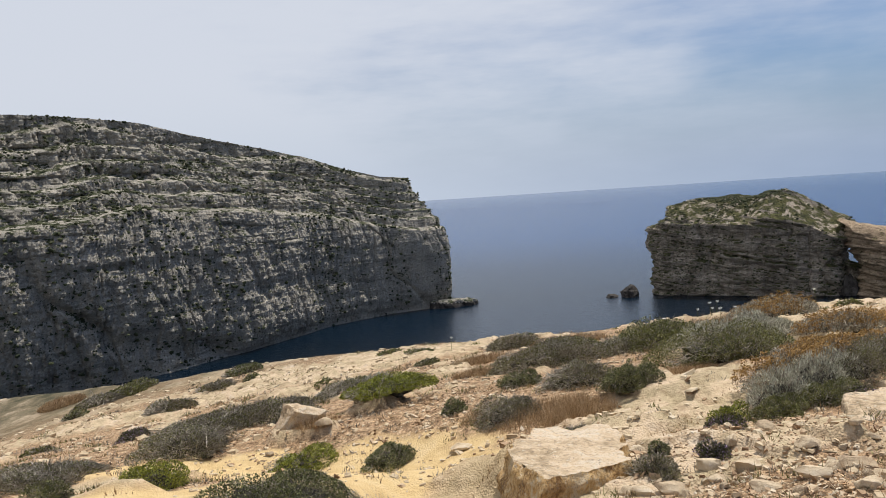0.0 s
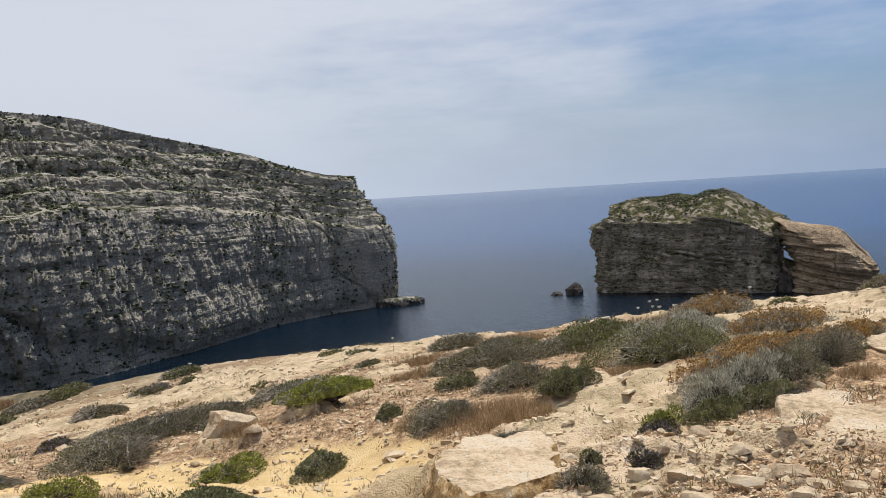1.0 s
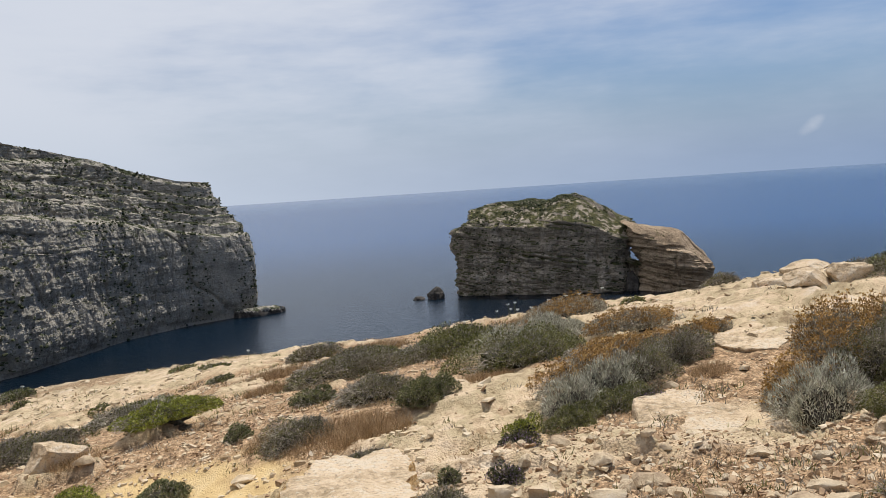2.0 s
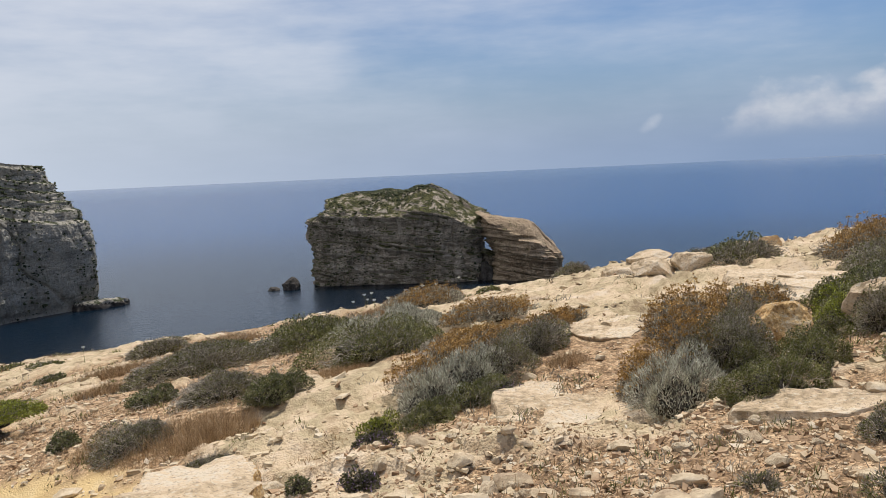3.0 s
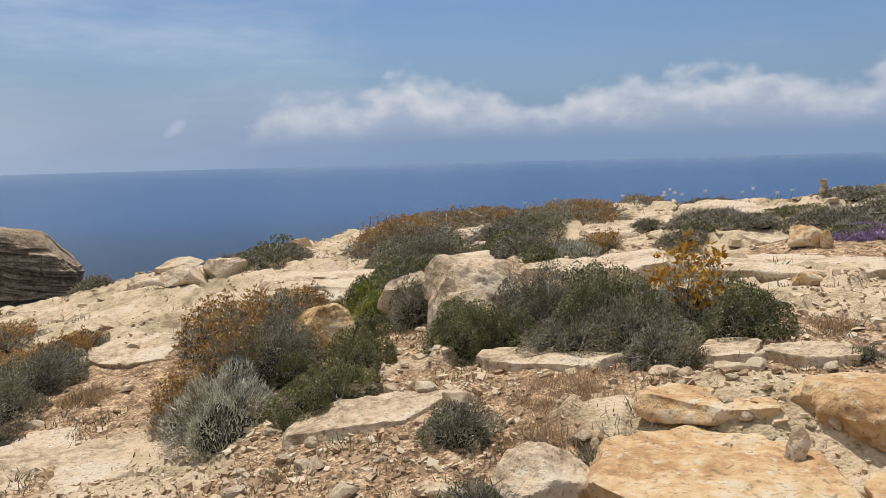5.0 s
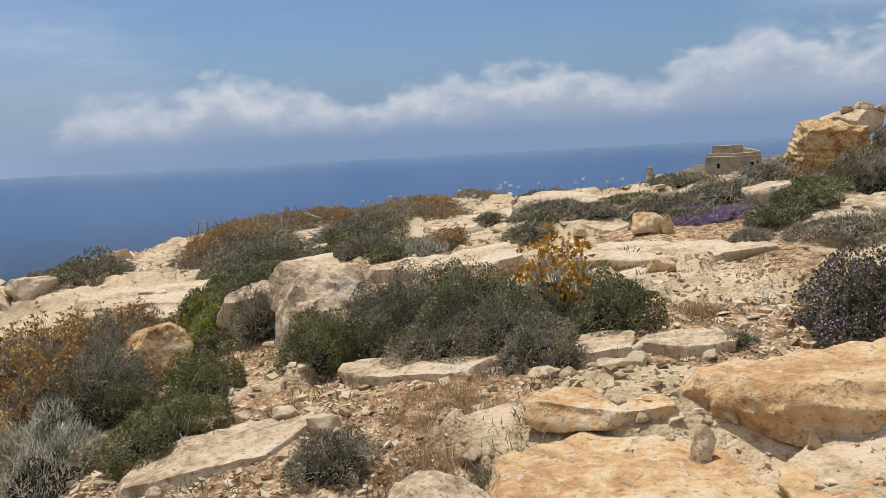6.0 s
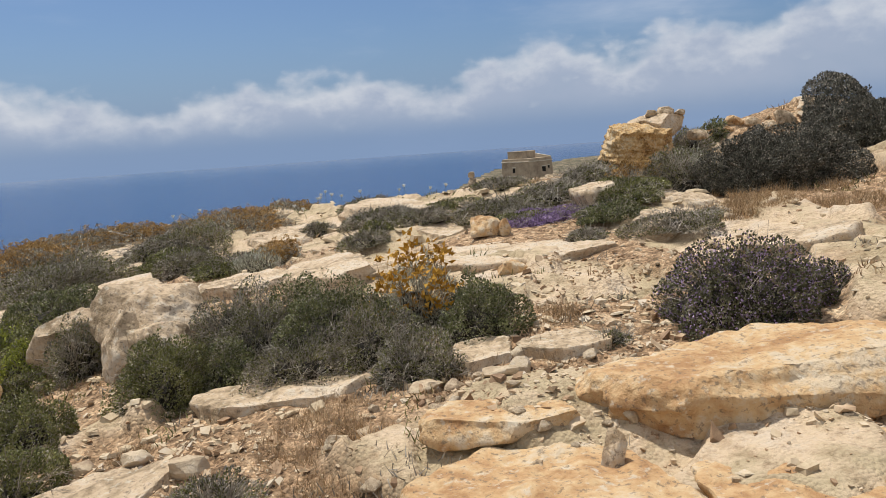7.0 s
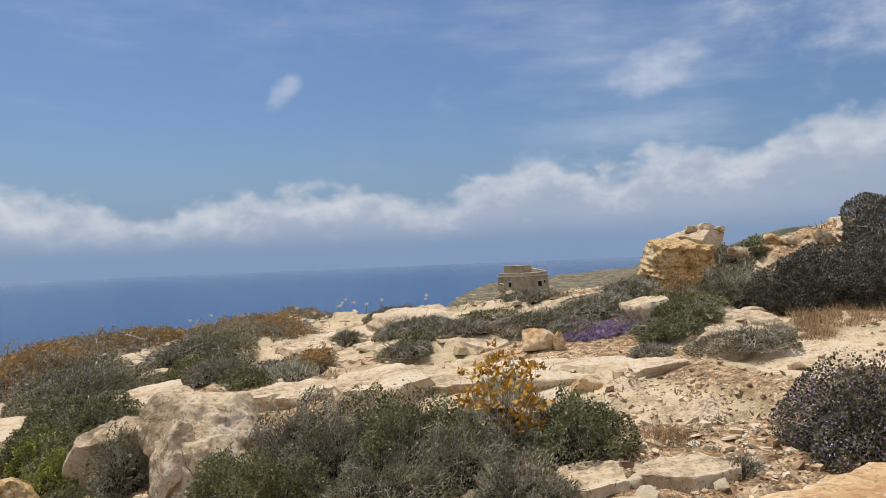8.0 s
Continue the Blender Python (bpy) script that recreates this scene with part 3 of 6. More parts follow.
def headland():
    shore = ((-420, -20), (-300, 90), (-215, 170), (-170, 215), (-144, 247), (-118, 270), (-102, 284), (-80, 319), (-51, 369), (-27, 393), (-8, 403), (0, 409), (3, 420), (-8, 445), (-60, 490), (-220, 560))
    top = (98, 74, 57, 48.5, 44.5, 42.5, 41.5, 39.5, 28.5, 16.5, 10, 9, 9, 11, 16, 20)
    back = (130, 110, 92, 84, 76, 66, 60, 52, 42, 32, 25, 24, 22, 22, 25, 30)
    P = np.array(shore, float)
    along = np.concatenate([[0], np.cumsum(np.hypot(*np.diff(P, axis=0).T))])
    s = np.concatenate([np.linspace(0, along[2], 50)[:-1], np.linspace(along[2], along[13], 1000), np.linspace(along[13], along[-1], 50)[1:]])
    kernel = np.hanning(51) / np.hanning(51).sum()

    def eased(values):
        v = np.interp(s, along, values)
        return np.convolve(np.pad(v, 25, mode="edge"), kernel, "valid")

    px, py, pt, pb = eased(P[:, 0]), eased(P[:, 1]), eased(top), eased(back)
    tx, ty = np.gradient(px), np.gradient(py)
    n = np.hypot(tx, ty)
    ox, oy = ty / n, -tx / n
    v = np.concatenate([np.linspace(-0.03, 1, 205), np.linspace(1.02, 2.2, 30)])
    S, V = np.meshgrid(s, v)
    up = np.clip(V, -0.03, 1)
    Z = SEA + (pt - SEA) * up
    # the wall stands steep below, then goes back in ledges
    rise = smooth(0.46, 1.0, up + 0.05 * fbm(S / 60, V * 3, 2, 3)) ** 1.15
    count = 6
    ledge = rise * count + 0.5 * fbm(S / 50, V * 2, 2, 8)
    stepped = (np.floor(ledge) + smooth(0.45, 0.72, ledge - np.floor(ledge))) / count
    inset = pb * np.clip(0.22 * rise + 0.78 * stepped, 0, 1.1) * smooth(0.40, 0.55, up) - 2.0 * smooth(0.0, 0.12, up) * smooth(0.75, 0.4, up) + 1.2 * smooth(0.05, 0.0, up)
    inset = inset + 9.0 * np.clip(up, 0, 0.6) * smooth(along[10], along[8], S)
    reach = eased((150, 150, 150, 150, 150, 140, 120, 90, 55, 28, 12, 8, 8, 14, 40, 60))
    inset = inset + np.maximum(V - 1, 0) * reach
    Z = Z + np.maximum(V - 1, 0) * (-6) + np.where(V > 1, 1.2 * fbm(S / 20, V * 9, 3, 13), 0)
    massive = 0.9 * smooth(0.78, 0.40, up + 0.38 * fbm(S / 22, V * 5, 4, 23))
    out = strata(S, Z, 101, 1.0, massive) * smooth(-0.03, 0.05, up) * np.where(V > 1, 0.0, 1 - 0.5 * smooth(0.9, 1.0, up)) * (1 - 0.6 * smooth(along[8], along[10], S))
    # near the tip the wall leans back inland rather than towards one middle point
    swing = np.radians(np.interp(s, (along[7], along[8], along[11], along[-1]), (0, 0, 1, 1)))
    toward = np.arctan2(ox, oy)
    mid = np.convolve(np.pad(np.unwrap(toward), 60, mode="edge"), np.hanning(121) / np.hanning(121).sum(), "valid")
    lean = mid + (np.radians(118) - mid) * swing * 180 / np.pi
    X = px + ox * out - np.sin(lean) * inset
    Y = py + oy * out - np.cos(lean) * inset
    rock = thing("headland", -60, 360, SEA, "tall grey limestone sea cliff with scrub on its ledges", "cliff")
    me = mesh_of("cliff_face", np.stack([X, Y, Z], -1).reshape(-1, 3) - (-60, 360, SEA), grid_faces(len(v), len(s)), GREY_CLIFF)
    part("cliff_face", me, rock)
    scrub_on(rock, X, Y, Z, V, 15000, 7, size=(0.22, 0.95))
    return rock


def scrub_on(parent, X, Y, Z, V, count, seed, low=0.35, size=(0.5, 1.7)):
    """Many small rounded bushes on the level parts of a face, as one mesh."""
    rng = np.random.default_rng(seed)
    gz = np.gradient(Z, axis=0)
    gh = np.hypot(np.gradient(X, axis=0), np.gradient(Y, axis=0))
    weight = np.where(V > low, (gh / (np.abs(gz) + gh + 1e-6)) ** 1.6 * (gh + np.abs(gz)) ** 0.5, 0.09) + 0.05 * (V < 1)
    weight = weight * smooth(-0.15, 0.25, fbm(X / 9, Y / 9, 3, seed))
    flat = weight.ravel() / weight.sum()
    pick = rng.choice(len(flat), count, p=flat)
    base = np.stack([X.ravel()[pick], Y.ravel()[pick], Z.ravel()[pick]], -1) - np.array(parent.location)
    base[:, :2] += rng.normal(0, 0.6, (count, 2))
    ball = bmesh.new()
    bmesh.ops.create_icosphere(ball, subdivisions=1, radius=1.0)
    bv = np.array([v.co for v in ball.verts])
    bf = np.array([[v.index for v in f.verts] for f in ball.faces])
    ball.free()
    r = rng.uniform(*size, (count, 1, 1)) * rng.uniform(0.6, 1.3, (count, 1, 3)) * np.array((1, 1, 0.7))
    verts = base[:, None, :] + bv[None] * r * rng.uniform(0.6, 1.25, (count, len(bv), 1))
    faces = bf[None] + np.arange(count)[:, None, None] * len(bv)
    ob = part("scrub", mesh_of("scrub", verts.reshape(-1, 3), faces.reshape(-1, 3), FAR_SCRUB), parent, "dark green scrub on the ledges")
    tagged(ob, kind="stuff")


FAR_SCRUB = material("far_scrub", ((0.022, 0.026, 0.014), (0.05, 0.058, 0.026), (0.09, 0.09, 0.045)), scale=0.4, per_piece="island", spread=0.4, detail=3)
ISLE = (Vector((104, 401, 0)), Vector((0.865, -0.5, 0)), Vector((0.5, 0.865, 0)))


def isle_mass(name, parent, mat, mid, half, crest_u, crest_z, drop, power, seed, shift, scrub, front=0.0, beds=0.0):
    """A steep-sided rock: a rounded plan drawn up to a rim and closed by a domed top."""
    fine = np.linspace(0, 2 * np.pi, 40001)
    round_u = np.sign(np.cos(fine)) * np.abs(np.cos(fine)) ** (2 / power) * half[0]
    round_w = np.sign(np.sin(fine)) * np.abs(np.sin(fine)) ** (2 / power) * half[1]
    length = np.concatenate([[0], np.cumsum(np.hypot(np.diff(round_u), np.diff(round_w)))])
    s = np.linspace(0, length[-1], int(length[-1] / 0.5), endpoint=False)
    a = np.interp(s, length, fine)
    v = np.concatenate([np.linspace(0, 1, 110), np.linspace(1.02, 2, 55)])
    A, V = np.meshgrid(a, v)
    ca, sa = np.cos(A), np.sin(A)
    cu, cw = np.sign(ca) * np.abs(ca) ** (2 / power), np.sign(sa) * np.abs(sa) ** (2 / power)
    rim_u = mid[0] + half[0] * cu
    top = lambda u: np.interp(u, crest_u, crest_z)
    drop = drop * (1 - 0.85 * smooth(0.4, 0.95, -cu)) + front * smooth(0.3, 1.0, -cw)
    rim = top(rim_u) - drop
    k = np.clip(2 - V, 0.0, 1)
    U, Wd = mid[0] + half[0] * cu * k, mid[1] + half[1] * cw * k
    Z = np.where(V <= 1, SEA - 1.5 + (rim - SEA + 1.5) * np.clip(V, 0, 1), rim + (top(U) - rim) * (1 - k ** np.where(cw < 0, 1.9, 2.6)) + 1.6 * fbm(U / 6, Wd / 6, 5, seed + 20, 0.6) * smooth(1.0, 1.1, V))
    S = np.broadcast_to(s, A.shape)
    out = strata(S, Z, seed, 1.05, 0.5) * np.where(V <= 1, 1, 1 - smooth(1.0, 1.12, V)) * smooth(0, 0.05, V)
    dip = Z + 0.18 * U
    out = out + beds * (np.abs(value_noise(dip / 2.3, U / 50, seed + 90)) + 0.6 * np.abs(value_noise(dip / 1.1, U / 30, seed + 91)) - 0.5) * smooth(1.25, 1.0, V)
    out = out - 1.6 * smooth(0.06, 0.02, V)
    U, Wd = U + ca * out + shift(ca, Z), Wd + sa * out
    X = ISLE[0].x + U * ISLE[1].x + Wd * ISLE[2].x
    Y = ISLE[0].y + U * ISLE[1].y + Wd * ISLE[2].y
    base = np.array(parent.location)
    part(name, mesh_of(name, np.stack([X, Y, Z], -1).reshape(-1, 3) - base, grid_faces(len(v), len(a), True), mat), parent)
    if scrub:
        scrub_on(parent, X, Y, Z, V, scrub, seed, 1.02, (0.22, 0.75))


def island():
    rock = thing("sea_rock", 160, 390, SEA, "massive flat-topped limestone sea rock with an arch at its end", "sea rock")
    isle_mass("rock_body", rock, ISLAND_ROCK, (43.6, 28), (45.0, 28), (0, 4, 11.6, 29, 48, 53, 58.6, 66, 75.6, 82, 89), (-13.5, -12.8, -12.2, -11.3, -12.0, -9.6, -8.6, -10.0, -14.0, -18.5, -23), 4.0, 7.0, 211,
              lambda ca, z: smooth(-0.6, -1, ca) * (7.0 * smooth(-25, -20, z) - 3.2 * smooth(-41, -34, z) * smooth(-20, -25, z)) + 3.0 * smooth(0.3, 1, ca) * smooth(-41, -34, z), 5200, 8.0, 1.6)
    isle_mass("arch_buttress", rock, TAWNY_ROCK, (111.2, 13), (19.0, 14), (86, 92, 98, 104, 109, 115, 120, 126, 131), (-21, -23.5, -26.0, -26.8, -28.0, -30.5, -34.0, -39, -44), 3.0, 2.5, 231,
              lambda ca, z: -7.0 * smooth(-0.1, -1, ca) * smooth(-43, -35, z), 0, 5.0, 2.4)
    isle_mass("arch_sill", rock, ISLAND_ROCK, (92.5, 16), (7.5, 9), (84, 90, 93, 97, 101), (-43, -43.5, -44.5, -46, -47), 2.0, 2.6, 251, lambda ca, z: 0 * z, 0)


def wet_rock(x, y, w, h, seed, label):
    rng = random.Random(seed)
    bm = bmesh.new()
    bmesh.ops.create_icosphere(bm, subdivisions=4, radius=1)
    for v in bm.verts:
        p = v.co.copy()
        d = 1 + 0.28 * noise.noise(p * 1.7 + Vector((seed, 0, 0))) + 0.12 * noise.noise(p * 5 + Vector((0, seed, 0)))
        v.co = Vector((p.x * w / 2 * d, p.y * w / 2 * d, max(-0.4, p.z) * h * d))
    me = bpy.data.meshes.new("wet_rock")
    bm.to_mesh(me)
    bm.free()
    me.materials.append(WET_ROCK)
    ob = new("wet_rock", me)
    ob.location = (x, y, SEA)
    tagged(ob, label, "rock", "rocks standing in the sea")


make_sea()
headland()
island()
wet_rock(93.5, 401, 9.5, 5.6, 3, "dark wet rock standing up out of the sea")
wet_rock(85, 403, 6.0, 1.6, 5, "low dark wet rock just above the sea")
wet_rock(185.5, 362.5, 8.5, 8.8, 8, "dark wet rock in the mouth of the arch")


def shore_ledge():
    """The low shelf of rock at the headland's foot."""
    bm = bmesh.new()
    bmesh.ops.create_icosphere(bm, subdivisions=4, radius=1)
    for v in bm.verts:
        p = v.co.copy()
        d = 1 + 0.18 * noise.noise(p * 2.2) + 0.08 * noise.noise(p * 6)
        z = max(-0.4, min(p.z, 0.45)) * 2.2
        v.co = Vector((p.x * 13 * d, p.y * 6.5 * d, z * 3.6 * (1 + 0.25 * noise.noise(p * 3))))
    me = bpy.data.meshes.new("shore_ledge")
    bm.to_mesh(me)
    bm.free()
    me.materials.append(WET_ROCK)
    me.materials.append(GREY_CLIFF)
    for f in me.polygons:
        f.material_index = 1 if f.center.z > 2.6 else 0
    ob = new("shore_ledge", me)
    ob.matrix_world = pose(4, 408, SEA - 0.3, 0, 3, 22)
    tagged(ob, "low dark rock shelf at the foot of the headland", "rock", "rocks standing in the sea")


def box(w, d, h, bevel=0.04):
    bm = bmesh.new()
    bmesh.ops.create_cube(bm, size=1, matrix=Matrix.Diagonal((w, d, h, 1)))
    bmesh.ops.bevel(bm, geom=bm.edges[:], offset=bevel, segments=1, affect="EDGES")
    return bm


def finish(bm, name, mat):
    me = bpy.data.meshes.new(name)
    bm.to_mesh(me)
    bm.free()
    me.materials.append(mat)
    return me


TOWER_STONE = material("tower_stone", ((0.25, 0.19, 0.13), (0.36, 0.28, 0.19), (0.43, 0.345, 0.24)), scale=0.5, bump=0.03, bump_scale=3, fine=0.4)
PALE_PLASTER = material("pale_render", ((0.42, 0.36, 0.27), (0.52, 0.45, 0.35), (0.56, 0.50, 0.40)), scale=0.6)
DARK_OPENING = material("dark_opening", ((0.012, 0.01, 0.008), (0.02, 0.017, 0.013)), scale=2)


def watchtower():
    """A squat square watchtower with a battered foot, a cornice and a turret room."""
    base = thing("watchtower", 172.2, 3.6, -9.1, "squat square sandstone watchtower by the sea", "tower")
    base.rotation_euler = (0, 0, radians(-41))
    side = 7.4

    def add(name, bm, mat, at, parent=base, label=""):
        ob = part(name, finish(bm, name, mat), parent, label)
        ob.location = at
        return ob

    bm = box(side, side, 6.0)
    foot = [v for v in bm.verts if v.co.z < 0]
    for v in foot:
        v.co.x *= 1.10
        v.co.y *= 1.10
    wall = add("wall", bm, TOWER_STONE, (0, 0, 3.0))
    add("cornice", box(side + 0.35, side + 0.35, 0.22), PALE_PLASTER, (0, 0, 5.35))
    add("turret_room", box(4.4, 4.0, 1.6), TOWER_STONE, (-0.9, 0.6, 6.75))
    bm = box(0.45, side, 1.5)
    for v in bm.verts:
        if v.co.z > 0 and v.co.y < 0:
            v.co.z -= 1.2
    add("parapet", bm, PALE_PLASTER, (side / 2 - 0.4, 0.0, 6.7), label="pale sloping parapet beside the turret room")
    west = add("window", box(0.12, 0.7, 1.0, 0.01), DARK_OPENING, (-side / 2 - 0.12, 0.3, 3.6))
    add("lintel", box(0.16, 1.0, 0.2, 0.01), PALE_PLASTER, (-0.03, 0, 0.6), west)
    door = add("door", box(1.1, 0.12, 1.5, 0.01), DARK_OPENING, (0.9, -side / 2 - 0.12, 3.4), label="dark doorway high in the wall")
    add("lintel", box(1.5, 0.16, 0.22, 0.01), PALE_PLASTER, (0, -0.03, 0.86), door)
    south = add("window", box(0.5, 0.12, 0.6, 0.01), DARK_OPENING, (2.5, -side / 2 - 0.10, 4.0))
    add("lintel", box(0.8, 0.16, 0.15, 0.01), PALE_PLASTER, (0, -0.03, 0.4), south)


def far_hill():
    """A flat-topped hill far inland."""
    a = np.radians(np.linspace(98, 150, 220))
    r = np.linspace(900, 1500, 60)
    R, A = np.meshgrid(r, a, indexing="ij")
    deg = np.degrees(A)
    mesa = -30 + 48 * smooth(99.0, 108.2, deg) + 3 * smooth(112, 125, deg)
    Z = -50 + (mesa + 50) * smooth(900, 1080, R) + 1.2 * fbm(R / 60, deg / 2.2, 4, 12)
    V = np.stack([R * np.sin(A), R * np.cos(A), Z], -1).reshape(-1, 3)
    mat = material("far_heath", ((0.05, 0.055, 0.035), (0.10, 0.10, 0.065), (0.20, 0.18, 0.13)), scale=0.02, detail=10)
    tagged(new("far_hill", mesh_of("far_hill", V, grid_faces(60, 220)[:, ::-1], mat, True)), "low flat-topped hill of grey-green scrub far away", "hill")


def hut():
    base = thing("hut", -121, 364.5, 32.6, "tiny stone hut on the headland's skyline", "hut")
    part("wall", finish(box(1.8, 1.8, 2.4), "wall", TOWER_STONE), base).location = (0, 0, 0.6)
    part("roof", finish(box(2.0, 2.0, 0.2), "roof", TOWER_STONE), base).location = (0, 0, 1.95)


shore_ledge()
watchtower()
far_hill()
hut()

# ---- rocks ----
def rock_mesh(name, w, d, h, seed, mat, cuts=12, power=6.0, grain=0.018, n=10, layers=0.0, amp=0.05):
    """A broken block: a box with an angular outline, facets, thin beds and grain."""
    rng = random.Random(seed)
    bm = bmesh.new()
    bmesh.ops.create_cube(bm, size=2)
    bmesh.ops.subdivide_edges(bm, edges=bm.edges[:], cuts=n, use_grid_fill=True)
    planes = []
    for k in range(cuts):
        a = rng.uniform(0, 6.283)
        steep = rng.uniform(-0.1, 0.3) if layers else rng.gauss(0.25, 0.55)
        v = Vector((math.cos(a), math.sin(a), steep))
        v.normalize()
        planes.append((v, rng.uniform(0.82, 1.02) if layers else rng.uniform(0.62, 0.95)))
    for k in range(2):
        v = Vector((rng.gauss(0, 0.04 if layers else 0.13), rng.gauss(0, 0.04 if layers else 0.13), 1))
        v.normalize()
        planes.append((v, rng.uniform(0.82, 0.97)))
    off = Vector((seed * 1.37 % 50, seed * 2.11 % 50, seed * 0.73 % 50))
    size = min(max(w, d), 1.4)
    for v in bm.verts:
        p = v.co
        r = (abs(p.x) ** power + abs(p.y) ** power + abs(p.z) ** power) ** (1 / power)
        q = p / r
        q = q + 0.07 * noise.noise_vector(q * 1.3 + off)
        if layers:
            a = math.atan2(q.y, q.x)
            out = 1 + 0.13 * noise.noise(Vector((math.cos(a) * 2, math.sin(a) * 2, seed * 0.37))) + 0.09 * noise.noise(Vector((math.cos(a) * 6, math.sin(a) * 6, seed * 0.61))) + 0.05 * noise.noise(Vector((math.cos(a) * 15, math.sin(a) * 15, seed * 0.3)))
            q = Vector((q.x * out, q.y * out, q.z))
        for nrm, c in planes:
            over = q.dot(nrm) - c
            if over > 0:
                q -= nrm * over
        m = Vector((q.x * w / 2, q.y * d / 2, q.z * h / 2))
        if layers:
            bed = noise.noise(Vector((m.z / layers + 9, seed * 1.7, 0.3 * noise.noise(m * 1.2 + off))))
            k = 1 + amp * max(-1, min(1, bed * 3)) * min(1.0, 0.6 / size)
            m = Vector((m.x * k, m.y * k, m.z))
        g = noise.noise(m / size * 3 + off) * 1.2 + 0.8 * noise.noise(m / size * 8 + off) + 0.5 * noise.noise(m / size * 19 + off)
        v.co = m + q.normalized() * g * grain * size
    me = bpy.data.meshes.new(name)
    bm.to_mesh(me)
    bm.free()
    me.materials.append(mat)
    for f in me.polygons:
        f.use_smooth = True
    me.set_sharp_from_angle(angle=radians(28))
    return me


def height(x, y):
    return float(ground_full(np.array([float(x)]), np.array([float(y)]))[0])


def slab(x, y, w, d, rise, turn, seed, label, mat=None, thick=0.5, tilt=(0, 0), n=20, power=5.0, level=None):
    """A flat outcrop whose top stands rise metres out of the ground at its middle, lying along the slope."""
    ob = new("rock_slab", rock_mesh("rock_slab", w, d, thick, seed, mat or LIMESTONE, 13, power, 0.028, n, 0.09))
    e = 0.5
    gx = (height(x + e, y) - height(x - e, y)) / (2 * e)
    gy = (height(x, y + e) - height(x, y - e)) / (2 * e)
    flat = Matrix.Translation((x, y, height(x, y) + rise - thick / 2)) @ (Vector((-gx * 0.7, -gy * 0.7, 1)).rotation_difference(Vector((0, 0, 1))).inverted().to_matrix().to_4x4())
    if level is not None:
        flat = Matrix.Translation((x, y, level - thick / 2))
    ob.matrix_world = flat @ pose(0, 0, 0, tilt[0], tilt[1], turn)
    return tagged(ob, label, "rock", "rock slabs on the cliff top")


def boulder(x, y, w, d, h, turn, seed, label, mat=None, tilt=(0, 0), sink=0.12, name="boulder", group="boulders on the cliff top", n=9, lift=0.0, power=4.0):
    if name == "stone" and sink:
        h, w = h * 0.72, w * 1.12
    ob = new(name, rock_mesh(name, w, d, h * (1 + sink), seed, mat or LIMESTONE, 13, power, 0.034, n))
    ob.matrix_world = pose(x, y, height(x, y) + h / 2 * (1 - sink) + lift, tilt[0], tilt[1], turn)
    return tagged(ob, label, "rock", group)


slab(11.35, 5.86, 1.26, 1.62, 0.22, -74, 11, "thick pale limestone slab behind the green bushes")
slab(11.75, 4.30, 4.00, 2.10, 0.12, -88, 12, "long flat pale limestone slab beside dry scrub", n=30, power=8.0)
slab(17.51, 8.06, 1.77, 2.00, 0.13, -72, 13, "broad pale limestone slab among low scrub")
slab(18.27, 6.17, 2.24, 2.88, 0.10, -79, 14, "broad pale limestone slab among low scrub")
slab(17.53, 3.79, 1.12, 1.44, 0.10, -88, 15, "broad pale limestone slab among low scrub")
slab(16.33, 7.98, 1.14, 1.47, 0.12, -71, 16, "broad pale limestone slab among low scrub")
slab(12.24, 7.36, 1.13, 1.19, 0.18, -68, 17, "narrow pale limestone slab among grey shrubs")
slab(12.12, 1.67, 0.93, 1.19, 0.10, -100, 18, "broad pale limestone slab among low scrub")
slab(13.40, 1.22, 0.84, 1.04, 0.10, -101, 19, "broad pale limestone slab among low scrub")
slab(14.60, 4.86, 0.91, 1.17, 0.10, -82, 20, "broad pale limestone slab among low scrub")
slab(14.17, 2.41, 0.73, 0.94, 0.20, -93, 21, "broad pale limestone slab among low scrub")
slab(15.09, 10.35, 0.79, 1.02, 0.20, -61, 22, "small pale limestone slab among grey shrubs")
slab(7.72, 5.30, 1.65, 0.95, 0.12, -79, 23, "cracked pale limestone slab in front of dense bushes", n=24)
slab(6.08, 6.08, 1.55, 0.85, 0.10, -50, 24, "smooth sloping limestone slab beside loose stones", n=24)
slab(5.72, 3.38, 1.75, 1.45, 0.14, -80, 25, "ochre limestone slab pitted with small holes", ORANGE_STONE, thick=0.6, n=30, power=10.0, level=-0.38)
slab(6.86, 2.05, 2.30, 1.30, 0.11, -83, 26, "thick layered ochre limestone ledge with a dark gap under it", ORANGE_STONE, thick=0.34, n=34, power=8.0, level=-0.05, tilt=(-2, -4))
slab(5.62, 1.95, 1.30, 1.40, 0.10, -80, 27, "ochre limestone slab cracked across", ORANGE_STONE, thick=0.5, n=26, power=10.0, level=-0.29, tilt=(0, -5))
slab(6.50, 3.62, 0.95, 0.50, 0.08, -84, 28, "thin broken limestone plate on the ochre ledge", ORANGE_STONE, thick=0.16, level=-0.27)
slab(7.79, 3.85, 0.60, 0.78, 0.10, -83, 29, "cracked pale limestone slab with dry grass")
slab(7.72, 3.18, 0.83, 0.62, 0.12, -89, 30, "cracked pale limestone slab with dry grass")
slab(11.81, 11.64, 2.40, 2.78, 0.16, -48, 31, "flat pale limestone slab near the cliff edge")
slab(5.00, 8.72, 1.34, 1.72, 0.05, -31, 32, "smooth pale limestone slab beside grey shrubs")
slab(7.41, 10.88, 1.15, 1.48, 0.06, -35, 33, "smooth pale limestone slab beside dried flowers")
